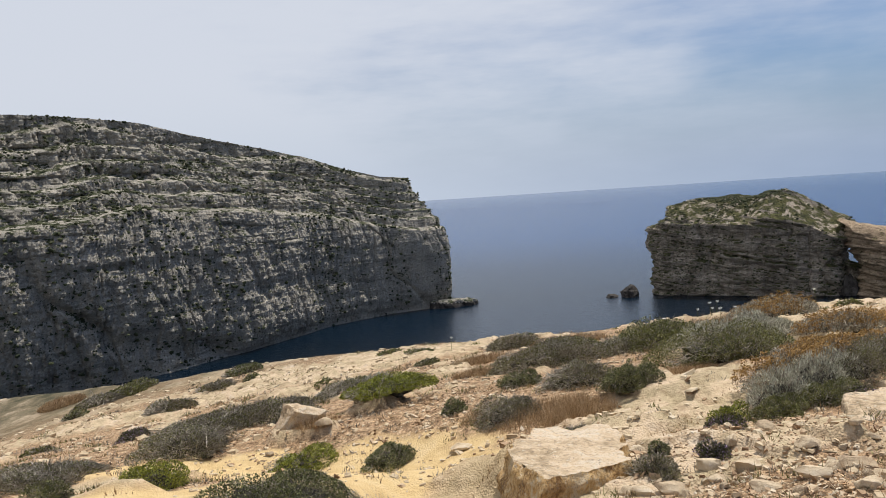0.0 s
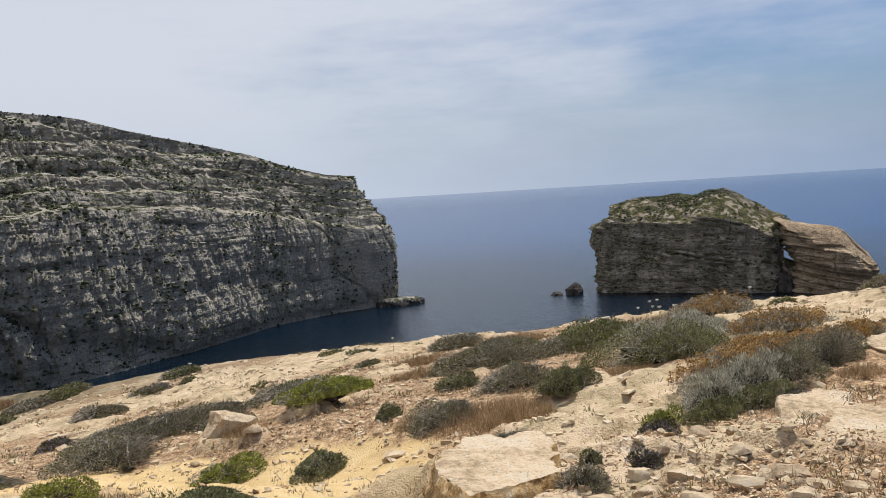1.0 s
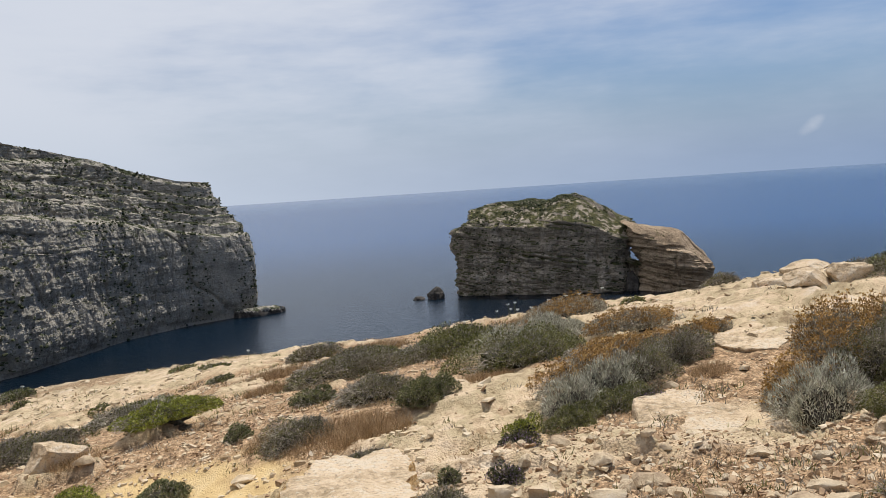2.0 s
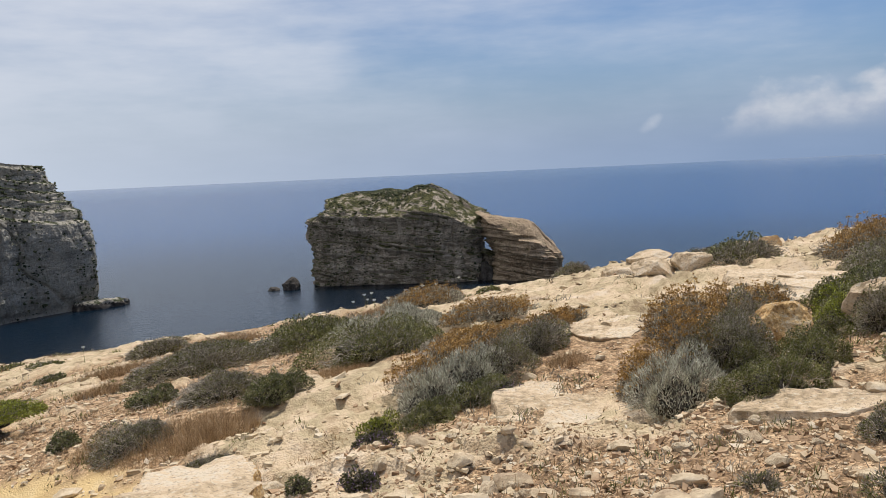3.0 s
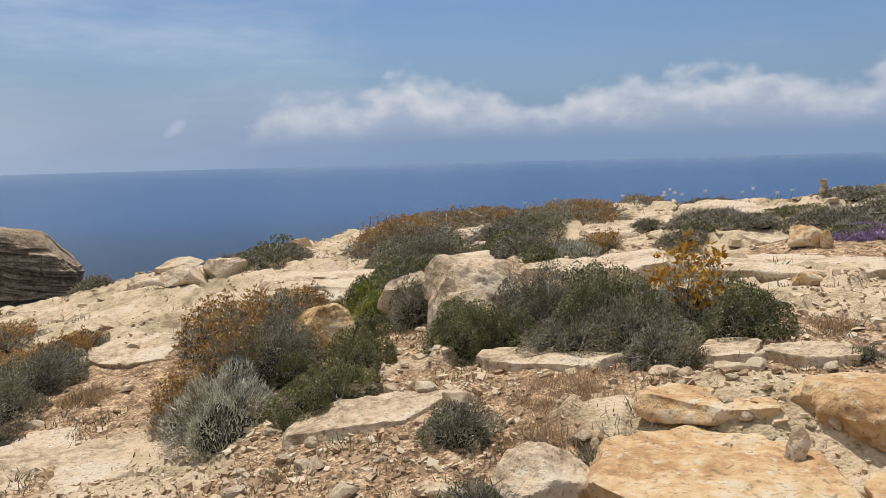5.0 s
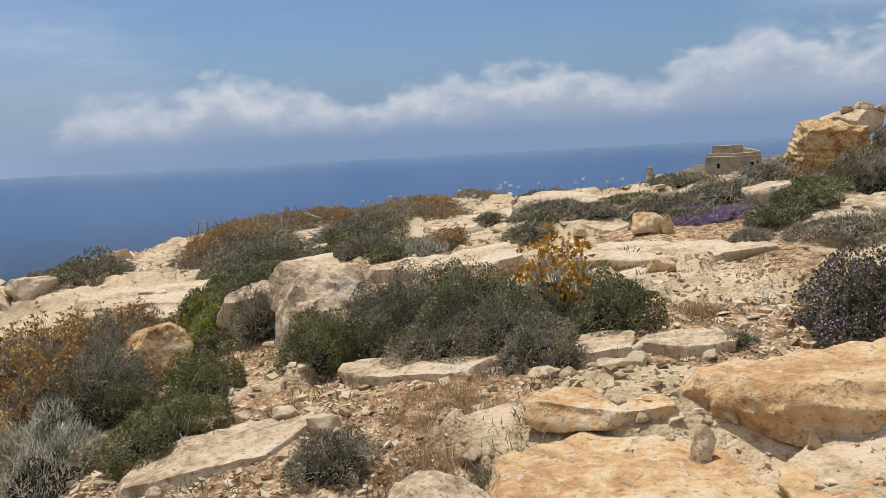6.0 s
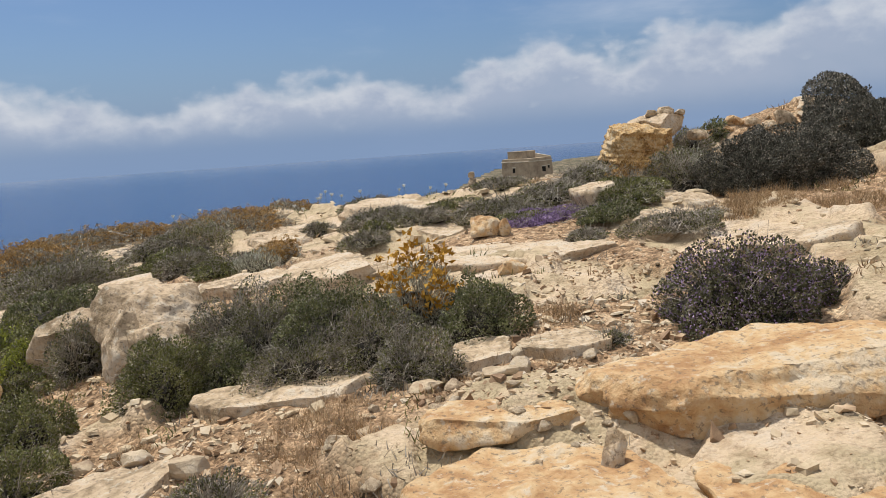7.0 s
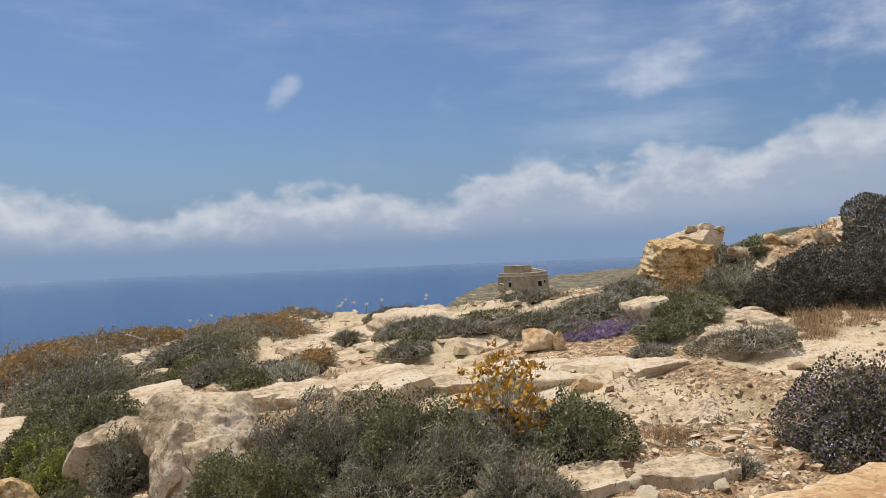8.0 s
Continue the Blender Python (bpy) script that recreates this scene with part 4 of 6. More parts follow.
slab(10.89, 10.94, 1.87, 1.53, 0.12, -48, 34, "flat pale limestone slab near the cliff edge")
slab(10.10, 10.87, 1.92, 0.91, 0.08, -45, 35, "flat pale limestone slab near the cliff edge")
slab(12.33, 12.01, 1.47, 1.88, 0.15, -48, 36, "flat pale limestone slab near the cliff edge")
slab(12.30, 1.71, 0.81, 0.99, 0.10, -104, 37, "broad pale limestone slab among low scrub")
slab(9.87, 0.79, 1.37, 1.31, 0.06, -106, 38, "broad pale limestone slab among low scrub")
boulder(14.49, 20.15, 1.22, 0.97, 0.39, -37, 39, "rounded pale boulder on the cliff edge", power=7.0, n=12)
boulder(17.91, 22.89, 1.63, 1.30, 0.36, -39, 40, "rounded pale boulder on the cliff edge", power=7.0, n=12)
boulder(13.71, 16.22, 0.98, 0.78, 0.49, -42, 41, "rounded pale boulder on the cliff edge", power=7.0, n=12)
boulder(20.05, 20.82, 1.20, 0.96, 0.36, -45, 42, "rounded pale boulder on the cliff edge", power=7.0, n=12)
boulder(15.83, 14.21, 1.07, 0.86, 0.27, -50, 43, "rounded pale boulder on the cliff edge", power=7.0, n=12)
boulder(13.01, 16.83, 1.07, 0.86, 0.33, -39, 44, "rounded pale boulder on the cliff edge", power=7.0, n=12)
boulder(17.68, 17.58, 0.68, 0.55, 0.49, -47, 45, "upright ochre boulder on the cliff edge", ORANGE_STONE)
boulder(-3.11, 15.63, 1.10, 0.90, 0.48, 11, 46, "grey weathered boulder amid dry scrub", n=18, power=3.2)
boulder(9.55, 7.25, 1.55, 1.20, 0.74, -62, 61, "large cracked limestone block among bushes", n=26, power=9.0, tilt=(3, 8))
boulder(8.95, 6.92, 0.80, 0.62, 0.46, -66, 62, "broken limestone block among bushes", n=20, power=8.0, tilt=(8, 5))
boulder(8.98, 7.28, 0.42, 0.60, 0.66, -55, 64, "tall limestone lobe cracked off a larger block", n=18, power=6.0, tilt=(6, 10))
slab(12.86, 9.34, 1.28, 1.65, 0.18, -64, 47, "flat pale limestone slab behind a cracked block")
slab(12.27, 7.07, 1.02, 1.31, 0.16, -74, 48, "flat pale limestone slab behind dense bushes")
slab(17.37, 10.46, 0.98, 1.26, 0.20, -68, 49, "pale limestone ledge among grey shrubs")
slab(16.41, 8.10, 1.21, 1.55, 0.16, -75, 50, "broad pale limestone slab among low scrub")
boulder(8.15, 8.40, 0.72, 0.60, 0.58, -48, 51, "rough ochre honeycombed rock beside a bush", CRAG_STONE, n=20, power=5.0)
boulder(13.16, 4.00, 0.49, 0.35, 0.28, -85, 52, "ochre squared block on a flat slab", ORANGE_STONE, power=8.0)
boulder(13.03, 3.75, 0.17, 0.14, 0.23, -87, 53, "small ochre block on a flat slab", ORANGE_STONE)
boulder(10.44, 3.62, 0.35, 0.28, 0.16, -87, 54, "small ochre boulder on flat rock", ORANGE_STONE)
boulder(5.30, 4.28, 0.62, 0.62, 0.30, -64, 55, "rounded pale boulder beside dead twigs", n=22, power=5.0)
boulder(6.00, 3.03, 0.15, 0.11, 0.24, -70, 56, "pale upright stone set on the ochre slab", name='stone', group='loose stones', n=8, power=7.0, lift=0.07, sink=0.0, tilt=(-8, 6))
boulder(6.04, 3.43, 0.10, 0.07, 0.13, -86, 57, "pale upright stone set on the ochre slab", name='stone', group='loose stones', n=8, power=6.0, lift=0.07, sink=0.0, tilt=(-10, 5))
boulder(6.47, 3.91, 0.19, 0.15, 0.12, -80, 58, "loose angular limestone stone on gravel", STONE, name='stone', group='loose stones', n=6, power=6.0)
boulder(7.13, 3.64, 0.22, 0.17, 0.12, -84, 59, "loose angular limestone stone on gravel", STONE, name='stone', group='loose stones', n=6, power=6.0)
boulder(6.37, 5.53, 0.24, 0.19, 0.15, -61, 60, "loose angular limestone stone on gravel", STONE, name='stone', group='loose stones', n=6, power=6.0)
boulder(6.69, 6.03, 0.21, 0.17, 0.13, -58, 61, "loose angular limestone stone on gravel", STONE, name='stone', group='loose stones', n=6, power=6.0)
boulder(6.74, 6.45, 0.20, 0.16, 0.12, -55, 62, "loose angular limestone stone on gravel", STONE, name='stone', group='loose stones', n=6, power=6.0)
boulder(7.29, 4.17, 0.24, 0.19, 0.10, -79, 63, "loose angular limestone stone on gravel", STONE, name='stone', group='loose stones', n=6, power=6.0)
boulder(6.98, 1.92, 0.14, 0.11, 0.08, -103, 64, "loose angular limestone stone on gravel", STONE, name='stone', group='loose stones', n=6, power=6.0)
boulder(5.59, 2.60, 0.13, 0.11, 0.08, -102, 65, "loose angular limestone stone on gravel", STONE, name='stone', group='loose stones', n=6, power=6.0)
boulder(5.71, 2.69, 0.10, 0.08, 0.06, -101, 66, "loose angular limestone stone on gravel", STONE, name='stone', group='loose stones', n=6, power=6.0)
boulder(3.23, 7.13, 0.21, 0.17, 0.13, -25, 67, "loose angular limestone stone on gravel", STONE, name='stone', group='loose stones', n=6, power=6.0)
boulder(4.41, 6.60, 0.21, 0.16, 0.13, -37, 68, "loose angular limestone stone on gravel", STONE, name='stone', group='loose stones', n=6, power=6.0)
boulder(2.33, 7.18, 0.23, 0.18, 0.14, -17, 69, "loose angular limestone stone on gravel", STONE, name='stone', group='loose stones', n=6, power=6.0)
boulder(2.23, 6.69, 0.21, 0.17, 0.13, -18, 70, "loose angular limestone stone on gravel", STONE, name='stone', group='loose stones', n=6, power=6.0)
boulder(2.61, 6.90, 0.24, 0.19, 0.14, -20, 71, "loose angular limestone stone on gravel", STONE, name='stone', group='loose stones', n=6, power=6.0)
boulder(2.90, 6.34, 0.26, 0.21, 0.15, -24, 72, "loose angular limestone stone on gravel", STONE, name='stone', group='loose stones', n=6, power=6.0)
boulder(3.37, 6.56, 0.30, 0.24, 0.12, -27, 73, "loose angular limestone stone on gravel", STONE, name='stone', group='loose stones', n=6, power=6.0)
boulder(3.09, 5.78, 0.21, 0.17, 0.13, -28, 74, "loose angular limestone stone on gravel", STONE, name='stone', group='loose stones', n=6, power=6.0)
boulder(3.19, 8.01, 0.21, 0.17, 0.13, -21, 75, "loose angular limestone stone on gravel", STONE, name='stone', group='loose stones', n=6, power=6.0)
boulder(4.18, 5.56, 0.21, 0.16, 0.12, -38, 76, "loose angular limestone stone on gravel", STONE, name='stone', group='loose stones', n=6, power=6.0)
boulder(3.78, 5.21, 0.28, 0.22, 0.13, -37, 77, "loose angular limestone stone on gravel", STONE, name='stone', group='loose stones', n=6, power=6.0)
boulder(3.74, 7.23, 0.13, 0.10, 0.08, -28, 78, "loose angular limestone stone on gravel", STONE, name='stone', group='loose stones', n=6, power=6.0)
boulder(3.53, 5.84, 0.21, 0.17, 0.10, -32, 79, "loose angular limestone stone on gravel", STONE, name='stone', group='loose stones', n=6, power=6.0)
boulder(3.40, 6.11, 0.19, 0.15, 0.08, -29, 80, "loose angular limestone stone on gravel", STONE, name='stone', group='loose stones', n=6, power=6.0)
boulder(2.48, 6.27, 0.23, 0.18, 0.12, -21, 81, "loose angular limestone stone on gravel", STONE, name='stone', group='loose stones', n=6, power=6.0)
boulder(3.91, 5.09, 0.21, 0.17, 0.13, -39, 82, "loose angular limestone stone on gravel", STONE, name='stone', group='loose stones', n=6, power=6.0)
boulder(0.11, 12.82, 0.36, 0.29, 0.13, -1, 83, "loose angular limestone stone on gravel", STONE, name='stone', group='loose stones', n=6, power=6.0)
boulder(-2.52, 15.14, 0.34, 0.27, 0.16, 9, 84, "loose angular limestone stone on gravel", STONE, name='stone', group='loose stones', n=6, power=6.0)
boulder(1.77, 6.52, 0.23, 0.18, 0.14, -15, 85, "loose angular limestone stone on gravel", STONE, name='stone', group='loose stones', n=6, power=6.0)
boulder(1.55, 6.50, 0.19, 0.15, 0.11, -13, 86, "loose angular limestone stone on gravel", STONE, name='stone', group='loose stones', n=6, power=6.0)
boulder(3.27, 7.20, 0.21, 0.16, 0.13, -24, 87, "loose angular limestone stone on gravel", STONE, name='stone', group='loose stones', n=6, power=6.0)
boulder(2.25, 6.70, 0.21, 0.17, 0.13, -19, 88, "loose angular limestone stone on gravel", STONE, name='stone', group='loose stones', n=6, power=6.0)
boulder(4.99, 4.77, 0.20, 0.16, 0.09, -55, 89, "loose angular limestone stone on gravel", STONE, name='stone', group='loose stones', n=6, power=6.0)
boulder(4.02, 5.27, 0.11, 0.09, 0.07, -43, 90, "loose angular limestone stone on gravel", STONE, name='stone', group='loose stones', n=6, power=6.0)
boulder(3.84, 7.18, 0.19, 0.15, 0.10, -30, 91, "loose angular limestone stone on gravel", STONE, name='stone', group='loose stones', n=6, power=6.0)
boulder(4.22, 5.58, 0.22, 0.17, 0.08, -42, 92, "loose angular limestone stone on gravel", STONE, name='stone', group='loose stones', n=6, power=6.0)
boulder(4.55, 7.78, 0.19, 0.15, 0.07, -32, 93, "loose angular limestone stone on gravel", STONE, name='stone', group='loose stones', n=6, power=6.0)
boulder(5.52, 9.96, 0.21, 0.17, 0.10, -30, 94, "loose angular limestone stone on gravel", STONE, name='stone', group='loose stones', n=6, power=6.0)
boulder(6.39, 9.68, 0.14, 0.11, 0.09, -36, 95, "loose angular limestone stone on gravel", STONE, name='stone', group='loose stones', n=6, power=6.0)
boulder(6.50, 3.91, 0.21, 0.17, 0.13, -71, 96, "loose angular limestone stone on gravel", STONE, name='stone', group='loose stones', n=6, power=6.0)
boulder(4.43, 6.63, 0.21, 0.17, 0.13, -35, 97, "loose angular limestone stone on gravel", STONE, name='stone', group='loose stones', n=6, power=6.0)
boulder(5.00, 4.84, 0.22, 0.18, 0.07, -56, 98, "loose angular limestone stone on gravel", STONE, name='stone', group='loose stones', n=6, power=6.0)
boulder(4.44, 6.63, 0.18, 0.15, 0.11, -36, 99, "loose angular limestone stone on gravel", STONE, name='stone', group='loose stones', n=6, power=6.0)
boulder(5.05, 7.91, 0.20, 0.16, 0.11, -34, 100, "loose angular limestone stone on gravel", STONE, name='stone', group='loose stones', n=6, power=6.0)
boulder(3.73, 13.93, 0.42, 0.33, 0.26, -15, 101, "loose angular limestone stone on gravel", STONE, name='stone', group='loose stones', n=6, power=6.0)


def leaning_slab():
    """A thick plate of limestone that stands on its edge and leans on a block, with a hollow in front of it."""
    ob = new("rock_slab", rock_mesh("rock_slab", 0.86, 0.26, 0.80, 301, LIMESTONE, 5, 8.0, 0.03, 18))
    ob.matrix_world = pose(9.62, 8.12, -0.50, 0, 0, -62) @ pose(0, 0, 0, 12, 22, 0)
    tagged(ob, "thick limestone plate leaning against a block", "rock", "rock slabs on the cliff top")


def edge_ledge():
    me = rock_mesh("rock_slab", 1.35, 3.4, 1.0, 311, LIMESTONE, 6, 9.0, 0.035, 34, 0.12)
    me.materials.append(CRAG_STONE)
    for f in me.polygons:
        if f.normal.z < 0.75:
            f.material_index = 1
    ob = new("rock_slab", me)
    ob.matrix_world = pose(1.05, 8.0, -1.55, -9.5, 2, -8)
    tagged(ob, "flat limestone slab ending in a small ochre drop", "rock", "rock slabs on the cliff top")


def cairn():
    base = thing("cairn", 20.0, 4.63, height(20, 4.63), "small pile of ochre stones on flat rock", "cairn")
    z = 0.0
    for k, (w, h, dx) in enumerate(((0.40, 0.16, 0), (0.24, 0.22, -0.03), (0.20, 0.15, -0.05))):
        ob = part("stone", rock_mesh("cairn_stone", w, w * 0.8, h, 320 + k, LIMESTONE, 6, 4, 0.02, 5), base)
        ob.location = (0, -dx, z + h / 2 - 0.015)
        z += h - 0.03


def layered_outcrop():
    """A crag of thin ochre beds with a pale boulder lying on it."""
    x, y = 17.15, 1.25
    z = height(x, y)
    ob = new("layered_outcrop", rock_mesh("layered_outcrop", 1.35, 1.40, 1.55, 337, CRAG_STONE, 16, 4.5, 0.06, 42, 0.075, 0.10))
    ob.matrix_world = pose(x + 0.15, y + 0.12, z + 0.12, 3, -5, 20)
    tagged(ob, "crag of thin ochre limestone beds", "rock")
    ob = new("boulder", rock_mesh("boulder", 1.0, 0.9, 0.46, 341, LIMESTONE, 10, 4.5, 0.03, 16))
    ob.matrix_world = pose(x + 0.3, y - 0.32, z + 0.84, 6, -4, -80)
    tagged(ob, "pale rounded boulder lying on a layered crag", "rock", "boulders on the cliff top")
    for k, (dy, w, dz) in enumerate(((-0.1, 0.22, 1.07), (-0.35, 0.3, 1.09), (-0.62, 0.2, 1.05), (0.42, 0.34, 0.78), (-0.95, 0.34, 0.62))):
        ob = new("stone", rock_mesh("stone", w, w, w * 0.6, 350 + k, LIMESTONE, 8, 4, 0.02, 5))
        ob.matrix_world = pose(x + 0.3, y - 0.1 + dy, z + dz, 0, 0, 30 * k)
        tagged(ob, "pale stone lying on top of a boulder", "rock", "loose stones")


def rubble_wall():
    """A tumbled row of pale stones along the crest of the bank."""
    rng = random.Random(9)
    y = 0.5
    k = 0
    while y > -5.6:
        w = rng.uniform(0.24, 0.6)
        x = 18.3 + 0.12 * y + rng.uniform(-0.2, 0.2)
        h = w * rng.uniform(0.4, 0.65)
        ob = new("stone", rock_mesh("stone", w * 1.1, w, h * 1.3, 400 + k, LIMESTONE if rng.random() < 0.7 else ORANGE_STONE, 8, 4.5, 0.02, 7))
        ob.matrix_world = pose(x, y, height(x, y) + h * 0.35, rng.uniform(-14, 14), rng.uniform(-14, 14), rng.uniform(0, 180))
        tagged(ob, "pale stone in a tumbled dry-stone row", "stone", "stones of the tumbled row")
        y -= w * rng.uniform(0.75, 1.0)
        k += 1


leaning_slab()
edge_ledge()
cairn()
layered_outcrop()
rubble_wall()


# ---- loose stones and gravel ----
def scattered_stones():
    rng = random.Random(21)
    kinds = [rock_mesh("stone", 1, rng.uniform(0.65, 0.95), rng.uniform(0.38, 0.7), 500 + k, STONE, 14, 6.0, 0.03, 5) for k in range(12)]
    zones = SCREE + ((6.0, 3.9, 1.2, 0.7, 0.5), (5.6, 6.2, 1.6, 0.6, 0.4), (9.8, 2.0, 1.6, 0.8, 0.2), (-2.5, 15, 3, 1.5, 0), (12, 22, 6, 4, 0.7), (11.0, 1.0, 2.0, 0.8, 0))
    made = 0
    while made < 280:
        cx, cy, rx, ry, turn = zones[rng.choices(range(len(zones)), (9, 7, 5, 3, 4, 3, 5, 3, 2, 3, 3))[0]]
        a, r = rng.uniform(0, 6.283), math.sqrt(rng.random()) * 1.1
        u, v = rx * r * math.cos(a), ry * r * math.sin(a)
        x, y = cx + u * math.cos(turn) - v * math.sin(turn), cy + u * math.sin(turn) + v * math.cos(turn)
        if math.hypot(x - 1.2, y - 2.2) < 2.4:
            continue
        s = min(0.20, 0.05 + rng.expovariate(1 / 0.04)) * (1 + 0.03 * max(0, y - 8))
        ob = new("stone", kinds[rng.randrange(12)])
        ob.scale = (s, s, s)
        ob.matrix_world = pose(x, y, height(x, y) + s * 0.16, rng.uniform(-16, 16), rng.uniform(-16, 16), rng.uniform(0, 360)) @ Matrix.Diagonal((s, s, s, 1))
        tagged(ob, "loose angular limestone stone on gravel", "rock", "loose stones")
        made += 1


def gravel():
    rng = np.random.default_rng(33)
    corner = np.array([(a, b, c) for a in (-1, 1) for b in (-1, 1) for c in (-1, 1)], float) * 0.58
    faces = np.array([(0, 1, 3, 2), (4, 6, 7, 5), (0, 4, 5, 1), (2, 3, 7, 6), (0, 2, 6, 4), (1, 5, 7, 3)])
    n = 90000
    a, r = np.radians(rng.uniform(-38, 118, n)), 2.3 + 24 * rng.random(n) ** 1.7
    x, y = 1.2 + r * np.sin(a), 2.2 + r * np.cos(a)
    rock, sand, _ = relief(x, y)
    scree = cover(x, y, SCREE, 77)
    keep = rng.random(n) < np.clip(0.22 + 0.8 * scree - 0.16 * rock - 0.12 * sand, 0.03, 1)
    x, y, r = x[keep], y[keep], r[keep]
    n = len(x)
    s = (0.010 + rng.exponential(0.013, n)) * (0.75 + 0.05 * r)
    s = np.minimum(s, 0.08)
    shape = corner[None] * rng.uniform(0.3, 1.3, (n, 8, 3)) * np.stack([np.ones(n), rng.uniform(0.6, 1, n), rng.uniform(0.3, 0.7, n)], -1)[:, None] * s[:, None, None]
    t = rng.uniform(0, 6.283, n)
    c, q = np.cos(t)[:, None], np.sin(t)[:, None]
    V = np.stack([shape[..., 0] * c - shape[..., 1] * q + x[:, None], shape[..., 0] * q + shape[..., 1] * c + y[:, None], shape[..., 2] + shape[..., 0] * rng.normal(0, 0.35, n)[:, None] + shape[..., 1] * rng.normal(0, 0.35, n)[:, None] + (ground_full(x, y) + 0.15 * s)[:, None]], -1)
    F = faces[None] + 8 * np.arange(n)[:, None, None]
    tagged(new("gravel", mesh_of("gravel", V.reshape(-1, 3), F.reshape(-1, 4), GRAVEL)), "small broken limestone gravel over ochre soil", "gravel", kind="stuff")


def broken_plates():
    """Flat broken pieces of limestone lying all over the bare rock."""
    rng = np.random.default_rng(57)
    corner = np.array([(a, b, c) for a in (-1, 1) for b in (-1, 1) for c in (-1, 1)], float) * 0.5
    faces = np.array([(0, 1, 3, 2), (4, 6, 7, 5), (0, 4, 5, 1), (2, 3, 7, 6), (0, 2, 6, 4), (1, 5, 7, 3)])
    n = 40000
    a, r = np.radians(rng.uniform(-38, 118, n)), 3.2 + 50 * rng.random(n) ** 1.25
    x, y = 1.2 + r * np.sin(a), 2.2 + r * np.cos(a)
    rock, sand, _ = relief(x, y)
    keep = rng.random(n) < np.clip(0.55 * smooth(-0.1, 0.35, fbm(x / 2.1, y / 2.1, 3, 23)) - 0.12 * sand + 0.04 + 0.10 * smooth(12, 22, r), 0, 1)
    x, y, r = x[keep], y[keep], r[keep]
    n = len(x)
    s = np.minimum(0.035 + rng.exponential(0.045, n), np.where(r < 9, 0.12, 0.24)) * (0.8 + 0.035 * r)
    shape = corner[None] * rng.uniform(0.62, 1.2, (n, 8, 3)) * np.where(corner[:, 2:] > 0, (0.75, 0.75, 1), (1, 1, 1)) * np.stack([np.ones(n), rng.uniform(0.45, 1, n), rng.uniform(0.12, 0.42, n)], -1)[:, None] * s[:, None, None]
    t = rng.uniform(0, 6.283, n)
    c, q = np.cos(t)[:, None], np.sin(t)[:, None]
    V = np.stack([shape[..., 0] * c - shape[..., 1] * q + x[:, None], shape[..., 0] * q + shape[..., 1] * c + y[:, None], shape[..., 2] + shape[..., 0] * rng.normal(0, 0.15, n)[:, None] + shape[..., 1] * rng.normal(0, 0.15, n)[:, None] + (ground_full(x, y) + 0.06 * s)[:, None]], -1)
    F = faces[None] + 8 * np.arange(n)[:, None, None]
    tagged(new("rubble", mesh_of("rubble", V.reshape(-1, 3), F.reshape(-1, 4), RUBBLE)), "flat broken pieces of pale limestone over the ground", "rubble", kind="stuff")


RUBBLE = material("rubble", ((0.27, 0.20, 0.125), (0.43, 0.335, 0.215), (0.53, 0.425, 0.285), (0.53, 0.46, 0.355)), scale=7, per_piece="island", spread=0.3, detail=5, fine=0.5)
scattered_stones()
gravel()
broken_plates()

# ---- plants ----
SILVER = leaf_material("silver_leaf", ((0.23, 0.23, 0.165), (0.44, 0.43, 0.33), (0.66, 0.64, 0.53)))
TWIG = leaf_material("grey_twig", ((0.12, 0.10, 0.075), (0.28, 0.245, 0.195), (0.47, 0.43, 0.36)), through=0.05, rough=0.9)
GREEN = leaf_material("green_leaf", ((0.054, 0.060, 0.024), (0.132, 0.138, 0.058), (0.27, 0.268, 0.12)))
LIME = leaf_material("lime_leaf", ((0.13, 0.15, 0.02), (0.25, 0.27, 0.04), (0.38, 0.39, 0.08)))
OLIVE = leaf_material("olive_leaf", ((0.06, 0.063, 0.02), (0.15, 0.152, 0.05), (0.29, 0.28, 0.11)))
PURPLE = leaf_material("purple_flower", ((0.17, 0.105, 0.19), (0.30, 0.205, 0.345), (0.44, 0.345, 0.50)))
RUST = leaf_material("dried_flower", ((0.18, 0.10, 0.036), (0.37, 0.225, 0.08), (0.52, 0.35, 0.15)), rough=0.9)
GOLD = leaf_material("golden_flower", ((0.27, 0.125, 0.015), (0.44, 0.23, 0.03), (0.56, 0.35, 0.07)), rough=0.8)
STRAW = leaf_material("dry_grass", ((0.20, 0.13, 0.068), (0.37, 0.25, 0.135), (0.53, 0.40, 0.25)), rough=0.9)
WHITE = leaf_material("white_flower", ((0.5, 0.5, 0.44), (0.7, 0.7, 0.64), (0.8, 0.8, 0.76)))
DUSK = leaf_material("dusky_leaf", ((0.03, 0.029, 0.022), (0.08, 0.077, 0.058), (0.18, 0.17, 0.135)))
THYME = leaf_material("thyme_leaf", ((0.04, 0.042, 0.02), (0.095, 0.093, 0.046), (0.20, 0.18, 0.105)))
# shade deep inside the bushes, given as the core's near-black colour
SHADE_CORE = material("inner_shade", ((0.014, 0.012, 0.009), (0.03, 0.026, 0.019), (0.06, 0.051, 0.038)), scale=14, bump=0.02, bump_scale=45)


